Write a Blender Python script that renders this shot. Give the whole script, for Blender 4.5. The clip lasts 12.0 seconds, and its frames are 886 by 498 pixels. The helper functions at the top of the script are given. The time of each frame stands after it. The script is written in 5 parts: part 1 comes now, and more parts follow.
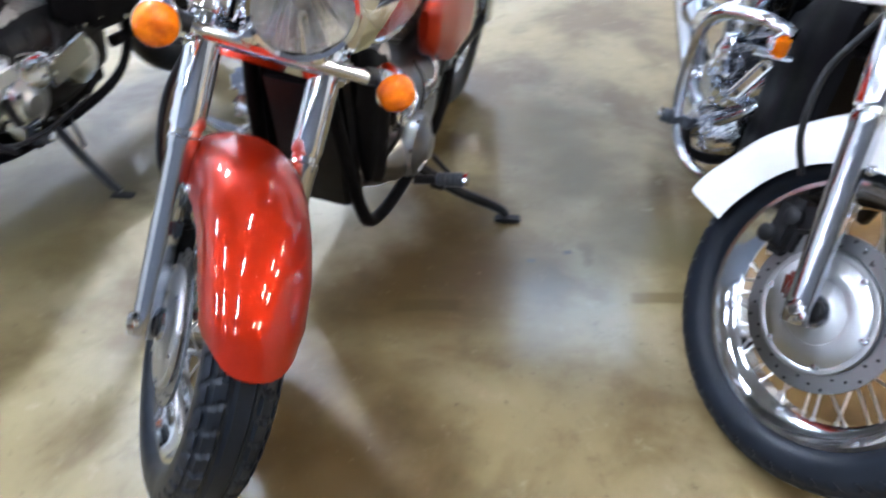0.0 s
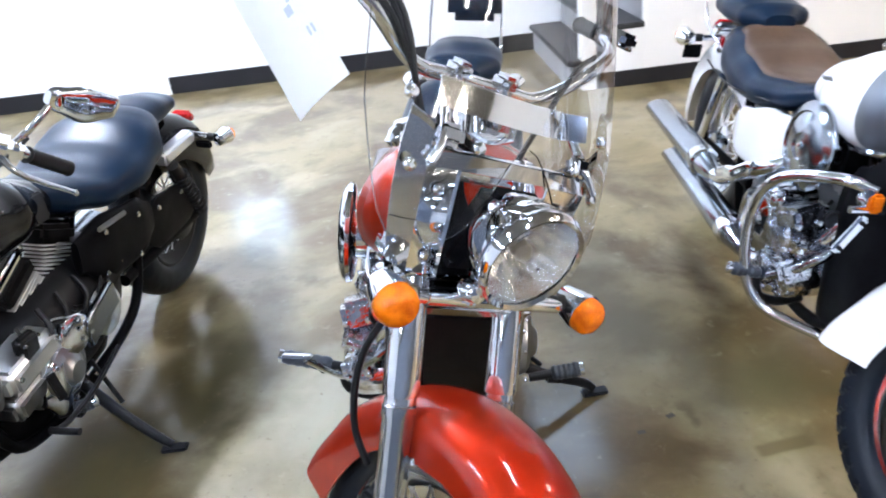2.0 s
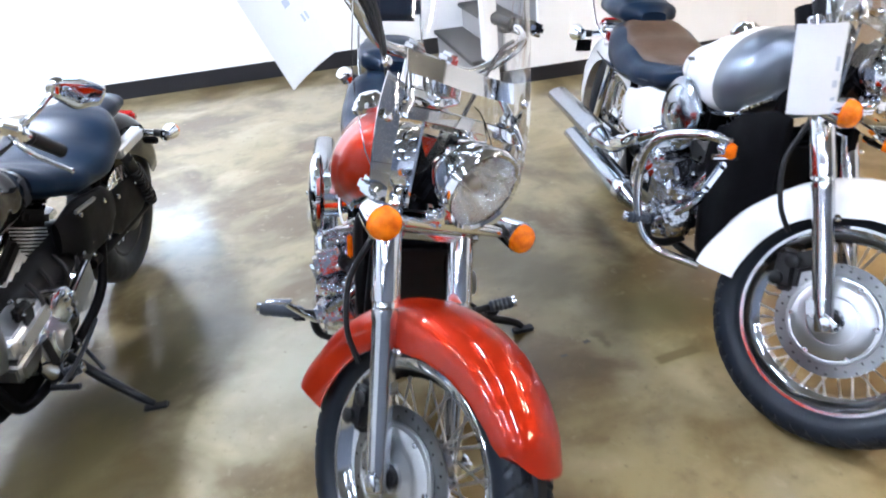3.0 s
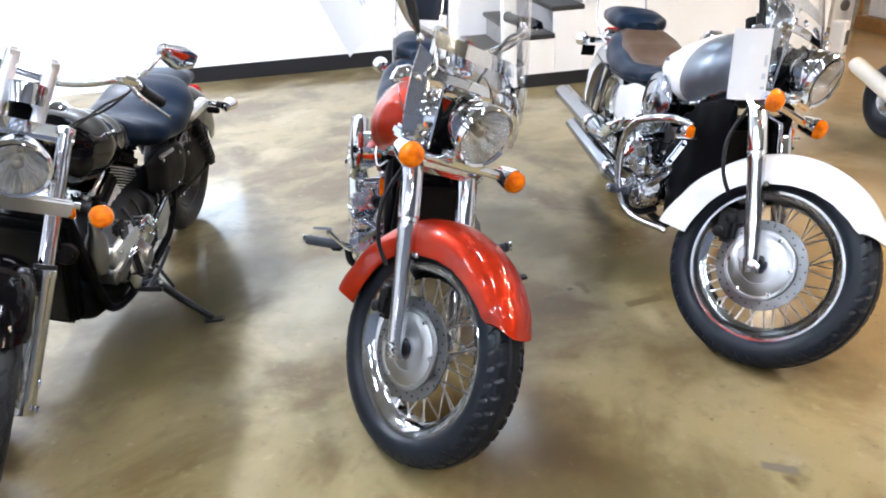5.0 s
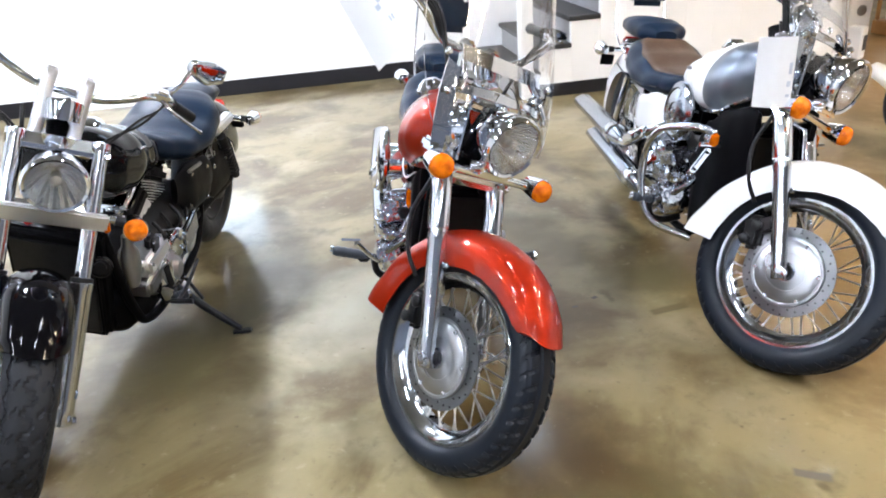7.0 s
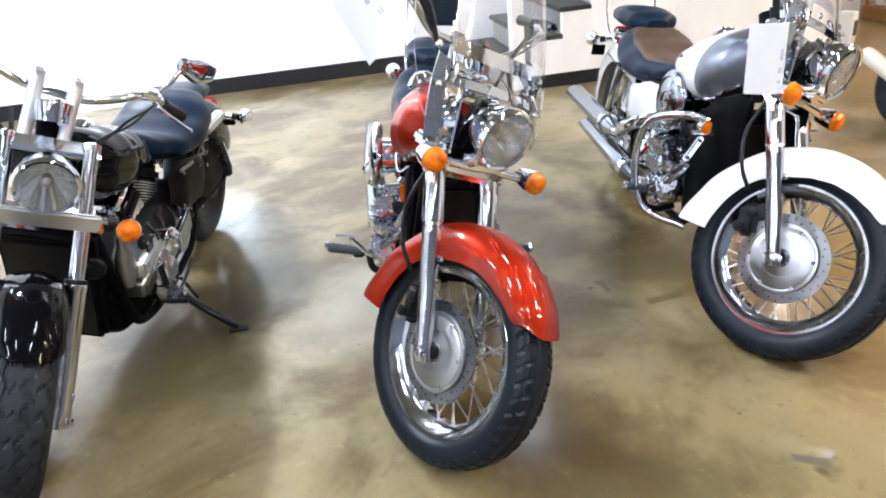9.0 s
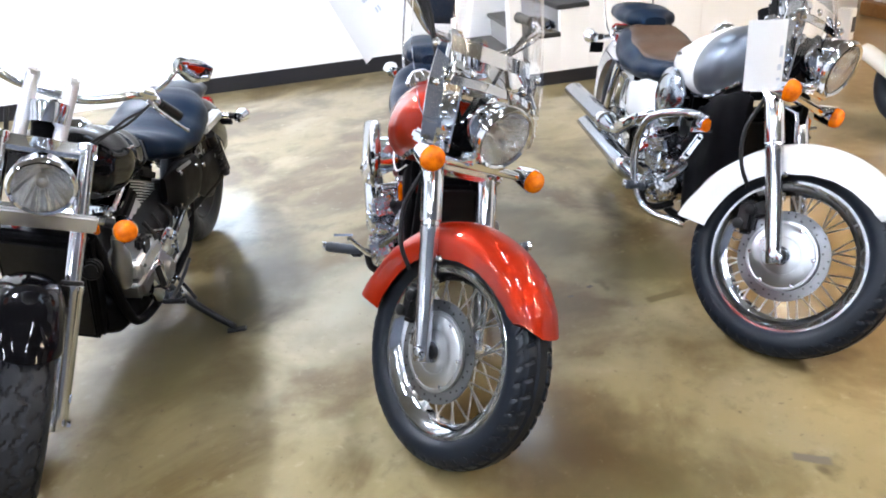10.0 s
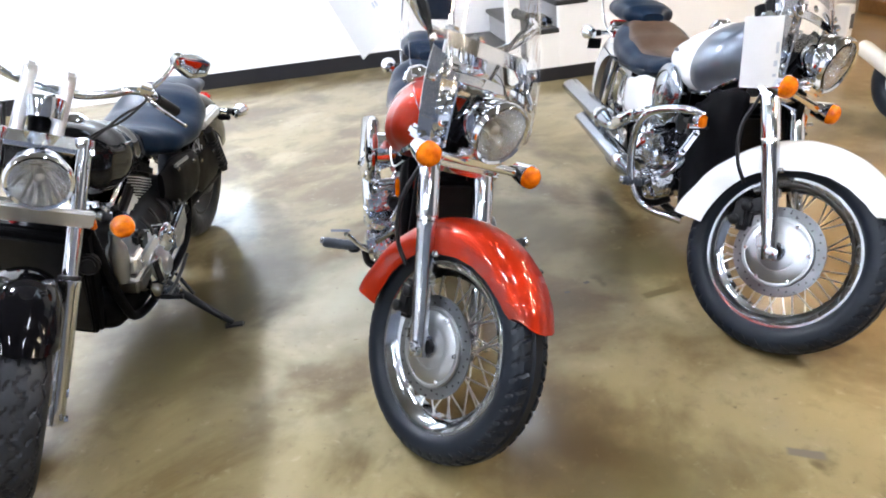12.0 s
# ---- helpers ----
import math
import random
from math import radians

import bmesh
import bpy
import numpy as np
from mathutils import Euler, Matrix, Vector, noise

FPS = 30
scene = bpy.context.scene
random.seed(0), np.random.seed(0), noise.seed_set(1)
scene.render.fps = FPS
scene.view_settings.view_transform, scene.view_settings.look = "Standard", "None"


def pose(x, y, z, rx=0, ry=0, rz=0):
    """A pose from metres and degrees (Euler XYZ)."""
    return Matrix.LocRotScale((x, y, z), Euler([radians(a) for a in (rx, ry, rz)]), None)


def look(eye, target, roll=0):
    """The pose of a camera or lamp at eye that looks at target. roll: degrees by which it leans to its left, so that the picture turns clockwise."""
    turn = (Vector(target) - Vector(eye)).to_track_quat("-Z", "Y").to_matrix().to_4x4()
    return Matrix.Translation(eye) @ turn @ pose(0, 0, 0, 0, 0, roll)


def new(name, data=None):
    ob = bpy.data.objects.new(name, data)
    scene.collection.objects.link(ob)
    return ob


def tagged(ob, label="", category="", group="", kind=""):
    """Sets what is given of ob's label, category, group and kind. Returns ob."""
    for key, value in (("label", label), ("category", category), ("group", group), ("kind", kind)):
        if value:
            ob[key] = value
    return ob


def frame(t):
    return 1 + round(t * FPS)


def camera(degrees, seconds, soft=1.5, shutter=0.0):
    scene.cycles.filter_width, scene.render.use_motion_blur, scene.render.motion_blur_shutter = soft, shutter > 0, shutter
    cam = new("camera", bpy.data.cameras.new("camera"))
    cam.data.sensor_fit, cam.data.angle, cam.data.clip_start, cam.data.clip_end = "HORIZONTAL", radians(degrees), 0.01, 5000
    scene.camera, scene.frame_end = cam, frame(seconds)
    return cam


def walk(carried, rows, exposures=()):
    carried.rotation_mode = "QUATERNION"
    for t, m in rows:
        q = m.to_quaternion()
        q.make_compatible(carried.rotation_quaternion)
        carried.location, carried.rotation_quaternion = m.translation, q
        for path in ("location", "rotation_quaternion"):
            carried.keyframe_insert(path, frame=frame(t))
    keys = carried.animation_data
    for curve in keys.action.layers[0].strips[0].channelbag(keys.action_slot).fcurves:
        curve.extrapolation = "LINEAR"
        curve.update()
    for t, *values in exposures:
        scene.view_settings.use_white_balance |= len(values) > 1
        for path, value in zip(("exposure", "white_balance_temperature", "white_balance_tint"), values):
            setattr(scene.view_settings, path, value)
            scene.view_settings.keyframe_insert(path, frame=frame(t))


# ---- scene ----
cam = camera(63.1, 12.0, soft=1.9, shutter=0.6)
PATH = [
    (0, (0.349, 0.278, 1.184), (0.057, 1.843, -0.025), -2.5),
    (0.5, (0.168, 0.267, 1.227), (0.19, 1.912, 0.089), -0.0),
    (1, (0.023, 0.296, 1.287), (-0.091, 1.982, 0.216), -7.3),
    (1.5, (-0.107, 0.407, 1.332), (-0.137, 2.154, 0.359), -7.7),
    (2, (-0.193, 0.376, 1.352), (-0.149, 2.147, 0.423), -6.7),
    (2.5, (-0.339, 0.227, 1.382), (-0.036, 1.968, 0.446), -6.7),
    (3, (-0.352, 0.035, 1.386), (-0.048, 1.78, 0.458), -6.1),
    (3.5, (-0.364, -0.166, 1.381), (-0.075, 1.577, 0.444), -5.6),
    (5.5, (-0.472, -0.51, 1.427), (-0.206, 1.266, 0.547), -3.3),
    (6, (-0.491, -0.502, 1.428), (-0.225, 1.277, 0.554), -3.6),
    (6.5, (-0.489, -0.499, 1.43), (-0.255, 1.287, 0.561), -4.3),
    (7, (-0.488, -0.503, 1.432), (-0.254, 1.284, 0.564), -4.6),
    (9, (-0.485, -0.501, 1.429), (-0.242, 1.277, 0.546), -5.7),
    (9.5, (-0.483, -0.501, 1.432), (-0.241, 1.276, 0.546), -5.7),
    (10, (-0.483, -0.49, 1.426), (-0.237, 1.285, 0.539), -5.9),
    (10.5, (-0.495, -0.489, 1.436), (-0.247, 1.283, 0.543), -6.3),
    (11, (-0.496, -0.49, 1.432), (-0.248, 1.283, 0.541), -6.0),
    (11.5, (-0.485, -0.492, 1.426), (-0.237, 1.281, 0.535), -6.3),
    (12, (-0.477, -0.497, 1.426), (-0.23, 1.274, 0.529), -5.8),
]
# the film camera's white balance starts cooler and settles
walk(cam, [(t, look(eye, target, roll)) for t, eye, target, roll in PATH],
     [(0, 1.06, 5750, 10), (3.0, 1.01, 5800, 10), (3.7, 1.00, 6000, 10), (5.4, 1.00, 6200, 10), (12.0, 1.01, 6230, 10)])

# ---- world and light ----
world = bpy.data.worlds.new("room_world")
scene.world = world
world.use_nodes = True
world.node_tree.nodes["Background"].inputs[0].default_value = (0.9, 0.95, 1.0, 1)
world.node_tree.nodes["Background"].inputs[1].default_value = 0.05
LAMP_POWER, ROW_POWER, WARM_POWER = 106.0, 130.0, 155.0


# ---- materials ----
def mat(name, color, rough=0.5, metal=0.0, coat=0.0, vary=0.0, scale=6.0, bump=0.0, bscale=60.0, dist=0.002,
        trans=0.0, rvary=0.0, emit=None, power=0.0, ior=1.45, color2=None, detail=6.0, spec=0.5):
    """A node material: base colour mixed at two noise scales, roughness variation, fine relief."""
    m = bpy.data.materials.new(name)
    m.use_nodes = True
    nt = m.node_tree
    b = nt.nodes["Principled BSDF"]
    b.inputs["Base Color"].default_value = (*color, 1)
    b.inputs["Roughness"].default_value = rough
    b.inputs["Metallic"].default_value = metal
    b.inputs["Coat Weight"].default_value = coat
    b.inputs["Coat Roughness"].default_value = 0.012
    b.inputs["Transmission Weight"].default_value = trans
    b.inputs["IOR"].default_value = ior
    b.inputs["Specular IOR Level"].default_value = spec
    if emit:
        b.inputs["Emission Color"].default_value = (*emit, 1)
        b.inputs["Emission Strength"].default_value = power
    tc = nt.nodes.new("ShaderNodeTexCoord")
    if vary or color2:
        n1 = nt.nodes.new("ShaderNodeTexNoise")
        n1.inputs["Scale"].default_value, n1.inputs["Detail"].default_value = scale, detail
        n2 = nt.nodes.new("ShaderNodeTexNoise")
        n2.inputs["Scale"].default_value, n2.inputs["Detail"].default_value = scale * 9, 3
        nt.links.new(tc.outputs["Object"], n1.inputs["Vector"])
        nt.links.new(tc.outputs["Object"], n2.inputs["Vector"])
        add = nt.nodes.new("ShaderNodeMath")
        add.operation = "MULTIPLY_ADD"
        add.inputs[1].default_value = 0.35
        nt.links.new(n2.outputs["Fac"], add.inputs[0])
        nt.links.new(n1.outputs["Fac"], add.inputs[2])
        ramp = nt.nodes.new("ShaderNodeMapRange")
        ramp.inputs["From Min"].default_value, ramp.inputs["From Max"].default_value = 0.45, 0.9
        nt.links.new(add.outputs[0], ramp.inputs["Value"])
        mix = nt.nodes.new("ShaderNodeMix")
        mix.data_type = "RGBA"
        c2 = color2 or tuple(c * (1 - vary) for c in color)
        mix.inputs["A"].default_value = (*color, 1)
        mix.inputs["B"].default_value = (*c2, 1)
        nt.links.new(ramp.outputs[0], mix.inputs["Factor"])
        nt.links.new(mix.outputs["Result"], b.inputs["Base Color"])
        if rvary:
            rr = nt.nodes.new("ShaderNodeMapRange")
            rr.inputs["From Min"].default_value, rr.inputs["From Max"].default_value = 0.4, 0.95
            rr.inputs["To Min"].default_value, rr.inputs["To Max"].default_value = rough, rough + rvary
            nt.links.new(add.outputs[0], rr.inputs["Value"])
            nt.links.new(rr.outputs[0], b.inputs["Roughness"])
    if bump:
        nb = nt.nodes.new("ShaderNodeTexNoise")
        nb.inputs["Scale"].default_value, nb.inputs["Detail"].default_value = bscale, 4
        nt.links.new(tc.outputs["Object"], nb.inputs["Vector"])
        bp = nt.nodes.new("ShaderNodeBump")
        bp.inputs["Strength"].default_value, bp.inputs["Distance"].default_value = bump, dist
        nt.links.new(nb.outputs["Fac"], bp.inputs["Height"])
        nt.links.new(bp.outputs["Normal"], b.inputs["Normal"])
    return m


CHROME = mat("chrome", (0.84, 0.88, 0.95), 0.045, 1.0, vary=0.05, scale=5, rvary=0.04, bump=0.012, bscale=14)
CAST = mat("chromed_casting", (0.80, 0.83, 0.90), 0.06, 1.0, vary=0.2, scale=14, rvary=0.05, bump=0.55, bscale=34, dist=0.010)
ALU = mat("polished_aluminium", (0.60, 0.62, 0.66), 0.11, 1.0, vary=0.06, scale=4, rvary=0.06)
BRUSHED = mat("brushed_aluminium", (0.86, 0.87, 0.90), 0.36, 1.0, vary=0.06, scale=9, rvary=0.08, bump=0.03, bscale=260)
SATIN = mat("satin_aluminium", (0.33, 0.34, 0.36), 0.27, 1.0, vary=0.10, scale=6, rvary=0.08, bump=0.02, bscale=200)
DARKMETAL = mat("dark_metal", (0.010, 0.010, 0.012), 0.42, 0.0, spec=0.22, vary=0.4, scale=20, bump=0.05, bscale=150)
RED = mat("candy_orange_red", (0.36, 0.018, 0.001), 0.42, 0.65, coat=0.9, spec=0.10, color2=(0.28, 0.011, 0.001), scale=3, bump=0.02, bscale=380, dist=0.0006)
WHITE = mat("pearl_white_paint", (0.70, 0.70, 0.70), 0.25, 0.0, coat=1.0, vary=0.04, scale=4)
BLACKPAINT = mat("gloss_black_paint", (0.003, 0.003, 0.004), 0.06, 0.0, coat=0.0, spec=0.16, vary=0.3, scale=6)
BLACK = mat("satin_black", (0.004, 0.004, 0.005), 0.38, 0.0, spec=0.05, vary=0.5, scale=15, bump=0.06, bscale=180, rvary=0.15)
ENGINE = mat("engine_black", (0.008, 0.008, 0.009), 0.34, 0.0, spec=0.25, vary=0.5, scale=22, bump=0.1, bscale=220, rvary=0.15)
VINYL = mat("black_vinyl", (0.004, 0.013, 0.032), 0.31, 0.0, spec=0.22, vary=0.3, scale=9, bump=0.25, bscale=420, dist=0.0008, rvary=0.1)
# vinyl with the warm brown reflection on the saddle put into its colour
BROWNSHEEN = mat("brown_sheen_vinyl", (0.085, 0.052, 0.034), 0.38, 0.0, spec=0.4, vary=0.35, scale=9, bump=0.25, bscale=420, dist=0.0008, rvary=0.12)
PIPE = mat("muffler_chrome", (0.38, 0.41, 0.46), 0.13, 1.0, vary=0.12, scale=4, rvary=0.08, bump=0.01, bscale=14)
TYRE = mat("tyre_rubber", (0.007, 0.010, 0.016), 0.33, 0.0, spec=0.27, vary=0.35, scale=14, bump=0.12, bscale=300, rvary=0.15)
WORN = mat("worn_tread_rubber", (0.020, 0.022, 0.027), 0.55, 0.0, spec=0.25, vary=0.35, scale=18, bump=0.2, bscale=260, rvary=0.15)
PEG = mat("grey_peg_rubber", (0.040, 0.047, 0.060), 0.42, 0.0, spec=0.35, vary=0.3, scale=20, bump=0.1, bscale=250)
RUBBER = mat("rubber", (0.008, 0.008, 0.009), 0.45, 0.0, spec=0.3, vary=0.3, scale=20, bump=0.1, bscale=250)
ORANGE = mat("amber_lens", (0.82, 0.195, 0.0), 0.14, 0.0, coat=0.35, color2=(0.46, 0.075, 0.0), scale=42, bump=0.45, bscale=110, dist=0.002, spec=0.3, detail=2)
REDLENS = mat("red_lens", (0.42, 0.012, 0.014), 0.1, 0.0, coat=1.0, vary=0.3, scale=40, bump=0.3, bscale=160)
GLASS = mat("clear_glass", (0.98, 0.985, 0.99), 0.03, 0.0, trans=1.0, ior=1.45, bump=0.25, bscale=45, dist=0.004)
SCREEN = mat("clear_polycarbonate", (0.985, 0.985, 0.985), 0.015, 0.0, trans=1.0, ior=1.40)
REFLECT = mat("lamp_reflector", (0.92, 0.93, 0.94), 0.16, 1.0, vary=0.1, scale=10, bump=0.5, bscale=35, dist=0.006)
PAPER = mat("white_paper", (0.84, 0.84, 0.84), 0.6, 0.0, vary=0.04, scale=8)
INK = mat("grey_print", (0.58, 0.62, 0.70), 0.6, 0.0, vary=0.2, scale=30)
DARKINK = mat("dark_print", (0.06, 0.06, 0.07), 0.6, 0.0, vary=0.2, scale=30)
WALL = mat("white_wall_paint", (0.86, 0.86, 0.86), 0.55, 0.0, vary=0.035, scale=1.3, bump=0.12, bscale=140, dist=0.001)
FARWALL = mat("grey_wall_paint", (0.50, 0.51, 0.52), 0.6, 0.0, vary=0.08, scale=1.2, bump=0.12, bscale=140, dist=0.001)
DARKWALL = mat("slate_wall_paint", (0.10, 0.115, 0.145), 0.6, 0.0, vary=0.15, scale=1.2, bump=0.12, bscale=140, dist=0.001)
RIMCHROME = mat("rim_chrome", (0.70, 0.74, 0.80), 0.075, 1.0, vary=0.12, scale=12, rvary=0.06, bump=0.02, bscale=40)
SPOKESTEEL = mat("spoke_steel", (0.88, 0.89, 0.92), 0.34, 1.0, vary=0.08, scale=30)
FINALU = mat("cast_fin_aluminium", (0.80, 0.80, 0.80), 0.50, 0.8, vary=0.12, scale=30, bump=0.05, bscale=200)
CEIL = mat("dark_ceiling_deck", (0.155, 0.145, 0.120), 0.7, 0.0, vary=0.25, scale=1.5, bump=0.2, bscale=30)
RISER = mat("grey_riser_paint", (0.32, 0.32, 0.33), 0.55, 0.0, vary=0.12, scale=5, bump=0.08, bscale=90)
BASE = mat("black_vinyl_base", (0.012, 0.012, 0.016), 0.42, 0.0, vary=0.3, scale=6, bump=0.08, bscale=90)
TREADM = mat("black_rubber_tread", (0.03, 0.03, 0.032), 0.5, 0.0, vary=0.3, scale=12, bump=0.2, bscale=120)
WOOD = mat("oak_wood", (0.42, 0.22, 0.075), 0.42, 0.0, color2=(0.25, 0.12, 0.04), scale=3, bump=0.1, bscale=60)
CREAM = mat("cream_paint", (0.62, 0.56, 0.47), 0.3, 0.0, coat=0.6, vary=0.08, scale=6)
LAMP = mat("lit_diffuser", (0.9, 0.9, 0.9), 0.5, emit=(0.86, 0.905, 1.0), power=LAMP_POWER)
DAYLIGHT = mat("daylight", (0.8, 0.9, 1.0), 0.5, emit=(0.72, 0.86, 1.0), power=2.4)
KEYLAMP = mat("strong_lit_diffuser", (0.9, 0.9, 0.9), 0.5, emit=(0.86, 0.905, 1.0), power=600.0)
# bluish emitter of the added ceiling panel
GLOWPANEL = mat("added_panel_diffuser", (0.9, 0.9, 0.9), 0.5, emit=(0.66, 0.82, 1.0), power=3.3)
ROWLAMP = mat("bright_lit_diffuser", (0.9, 0.9, 0.9), 0.5, emit=(0.86, 0.905, 1.0), power=ROW_POWER)
WARMLAMP = mat("warm_lit_diffuser", (0.9, 0.85, 0.75), 0.5, emit=(1.0, 0.82, 0.60), power=WARM_POWER)


def turned_metal(name, v):
    """Lathe-turned steel: fine rings round the wheel's axle, with drawn-out highlights."""
    m = mat(name, (v, v * 1.03, v * 1.07), 0.26, 1.0, vary=0.10, scale=5, rvary=0.06)
    nt = m.node_tree
    b = nt.nodes["Principled BSDF"]
    tg = nt.nodes.new("ShaderNodeTangent")
    tg.direction_type, tg.axis = "RADIAL", "Y"
    b.inputs["Anisotropic"].default_value = 0.8
    nt.links.new(tg.outputs["Tangent"], b.inputs["Tangent"])
    return m


TURNED = turned_metal("turned_steel", 0.47)
DISC = turned_metal("ground_disc_steel", 0.26)


def two_tone():
    """Silver-grey paint in front, white behind a slanted line across the tank."""
    m = mat("white_and_silver_paint", (0.075, 0.088, 0.110), 0.36, 0.0, coat=0.6)
    nt = m.node_tree
    b = nt.nodes["Principled BSDF"]
    tc = nt.nodes.new("ShaderNodeTexCoord")
    sp = nt.nodes.new("ShaderNodeSeparateXYZ")
    nt.links.new(tc.outputs["Object"], sp.inputs[0])
    ma = nt.nodes.new("ShaderNodeMath")
    ma.operation = "MULTIPLY_ADD"
    ma.inputs[1].default_value = 0.12
    nt.links.new(sp.outputs["Z"], ma.inputs[0])
    nt.links.new(sp.outputs["X"], ma.inputs[2])
    st = nt.nodes.new("ShaderNodeMapRange")
    st.inputs["From Min"].default_value, st.inputs["From Max"].default_value = 1.170, 1.173
    nt.links.new(ma.outputs[0], st.inputs["Value"])
    mx = nt.nodes.new("ShaderNodeMix")
    mx.data_type = "RGBA"
    mx.inputs["A"].default_value, mx.inputs["B"].default_value = (0.70, 0.70, 0.70, 1), (0.125, 0.143, 0.175, 1)
    nt.links.new(st.outputs[0], mx.inputs["Factor"])
    nt.links.new(mx.outputs["Result"], b.inputs["Base Color"])
    me = nt.nodes.new("ShaderNodeMath")
    me.operation = "MULTIPLY"
    me.inputs[1].default_value = 0.75
    nt.links.new(st.outputs[0], me.inputs[0])
    nt.links.new(me.outputs[0], b.inputs["Metallic"])
    return m


TWOTONE = two_tone()


# acid stains mixed with painted bike shade and warm light: x, y, radius, colour
BROWNSTAIN_SHADE, OLIVE, PALE = (0.060, 0.036, 0.010), (0.090, 0.072, 0.028), (0.29, 0.265, 0.19)
# first tan patch also paints warm-lit floor; dark ones deepen shade beside the bikes
STAINS_AND_SHADE = [(2.3, 1.5, 1.35, (0.340, 0.210, 0.085)), (4.6, 4.2, 1.9, (0.300, 0.180, 0.070)), (0.04, 1.72, 0.34, BROWNSTAIN_SHADE), (0.60, 0.80, 0.045, OLIVE), (0.18, 0.78, 0.26, OLIVE), (0.47, 1.88, 0.04, OLIVE), (0.95, 1.25, 0.12, BROWNSTAIN_SHADE), (-1.10, 1.95, 0.19, (0.022, 0.018, 0.010)), (-0.97, 2.10, 0.16, (0.03, 0.024, 0.012)), (-0.04, 1.12, 0.20, BROWNSTAIN_SHADE), (-1.2, 1.80, 0.30, OLIVE), (0.05, 0.95, 0.22, BROWNSTAIN_SHADE), (0.42, 2.25, 0.22, OLIVE),
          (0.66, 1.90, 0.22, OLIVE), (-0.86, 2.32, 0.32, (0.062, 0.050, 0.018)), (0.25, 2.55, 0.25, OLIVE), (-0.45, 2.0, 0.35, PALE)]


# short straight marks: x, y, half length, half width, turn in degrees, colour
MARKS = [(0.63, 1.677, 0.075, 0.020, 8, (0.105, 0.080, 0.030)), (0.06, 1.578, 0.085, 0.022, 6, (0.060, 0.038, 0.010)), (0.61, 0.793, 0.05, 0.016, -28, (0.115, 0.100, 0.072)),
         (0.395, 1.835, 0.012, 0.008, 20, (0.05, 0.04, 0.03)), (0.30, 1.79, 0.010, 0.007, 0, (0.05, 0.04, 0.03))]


def concrete():
    """Polished, stained concrete: tan and brown acid-stain clouds, pale worn patches, small dark specks, clear sealer;
    bike shade and warm light are painted in.
    """
    m = bpy.data.materials.new("polished_stained_concrete")
    m.use_nodes = True
    nt = m.node_tree
    b = nt.nodes["Principled BSDF"]
    L = nt.links.new
    tc = nt.nodes.new("ShaderNodeTexCoord")

    def nz(scale, detail, rough=0.55, warp=0.0):
        n = nt.nodes.new("ShaderNodeTexNoise")
        n.inputs["Scale"].default_value, n.inputs["Detail"].default_value = scale, detail
        n.inputs["Roughness"].default_value, n.inputs["Distortion"].default_value = rough, warp
        L(tc.outputs["Object"], n.inputs["Vector"])
        return n.outputs["Fac"]

    def rng(v, a, c):
        r = nt.nodes.new("ShaderNodeMapRange")
        r.interpolation_type = "SMOOTHSTEP"
        r.inputs["From Min"].default_value, r.inputs["From Max"].default_value = a, c
        L(v, r.inputs["Value"])
        return r.outputs[0]

    def mixc(f, a, c):
        x = nt.nodes.new("ShaderNodeMix")
        x.data_type = "RGBA"
        L(f, x.inputs["Factor"])
        for k, v in (("A", a), ("B", c)):
            if isinstance(v, tuple):
                x.inputs[k].default_value = (*v, 1)
            else:
                L(v, x.inputs[k])
        return x.outputs["Result"]

    nv = nt.nodes.new("ShaderNodeTexNoise")
    nv.inputs["Scale"].default_value, nv.inputs["Detail"].default_value = 4.5, 5
    L(tc.outputs["Object"], nv.inputs["Vector"])
    wm = nt.nodes.new("ShaderNodeVectorMath")
    wm.operation = "MULTIPLY_ADD"
    wm.inputs[1].default_value = (0.5, 0.5, 0)
    L(nv.outputs["Color"], wm.inputs[0])
    off = nt.nodes.new("ShaderNodeVectorMath")
    off.operation = "SUBTRACT"
    off.inputs[1].default_value = (0.25, 0.25, 0)
    L(tc.outputs["Object"], off.inputs[0])
    L(off.outputs["Vector"], wm.inputs[2])
    warp = wm.outputs["Vector"]
    sm = nt.nodes.new("ShaderNodeVectorMath")
    sm.operation = "MULTIPLY_ADD"
    sm.inputs[1].default_value = (0.03, 0.03, 0)
    L(nv.outputs["Color"], sm.inputs[0])
    of = nt.nodes.new("ShaderNodeVectorMath")
    of.operation = "SUBTRACT"
    of.inputs[1].default_value = (0.015, 0.015, 0)
    L(tc.outputs["Object"], of.inputs[0])
    L(of.outputs["Vector"], sm.inputs[2])
    soft = sm.outputs["Vector"]
    c = mixc(rng(nz(1.6, 6, 0.58, 0.5), 0.40, 0.60), (0.212, 0.170, 0.082), (0.088, 0.058, 0.018))
    c = mixc(rng(nz(2.1, 4, 0.5, 0.4), 0.50, 0.74), c, (0.265, 0.225, 0.132))
    c = mixc(rng(nz(4.0, 5, 0.55, 0.3), 0.54, 0.80), c, (0.075, 0.051, 0.017))
    c = mixc(rng(nz(12, 6, 0.65, 0.3), 0.52, 0.80), c, (0.135, 0.102, 0.050))
    c = mixc(rng(nz(17, 6, 0.65, 0.3), 0.56, 0.85), c, (0.290, 0.250, 0.155))
    # soft round patches, part stain, part shade and warm light put into the colour
    for sx, sy, r, e in STAINS_AND_SHADE:
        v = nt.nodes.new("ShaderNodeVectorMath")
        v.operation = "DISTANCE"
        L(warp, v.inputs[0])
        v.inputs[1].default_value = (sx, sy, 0)
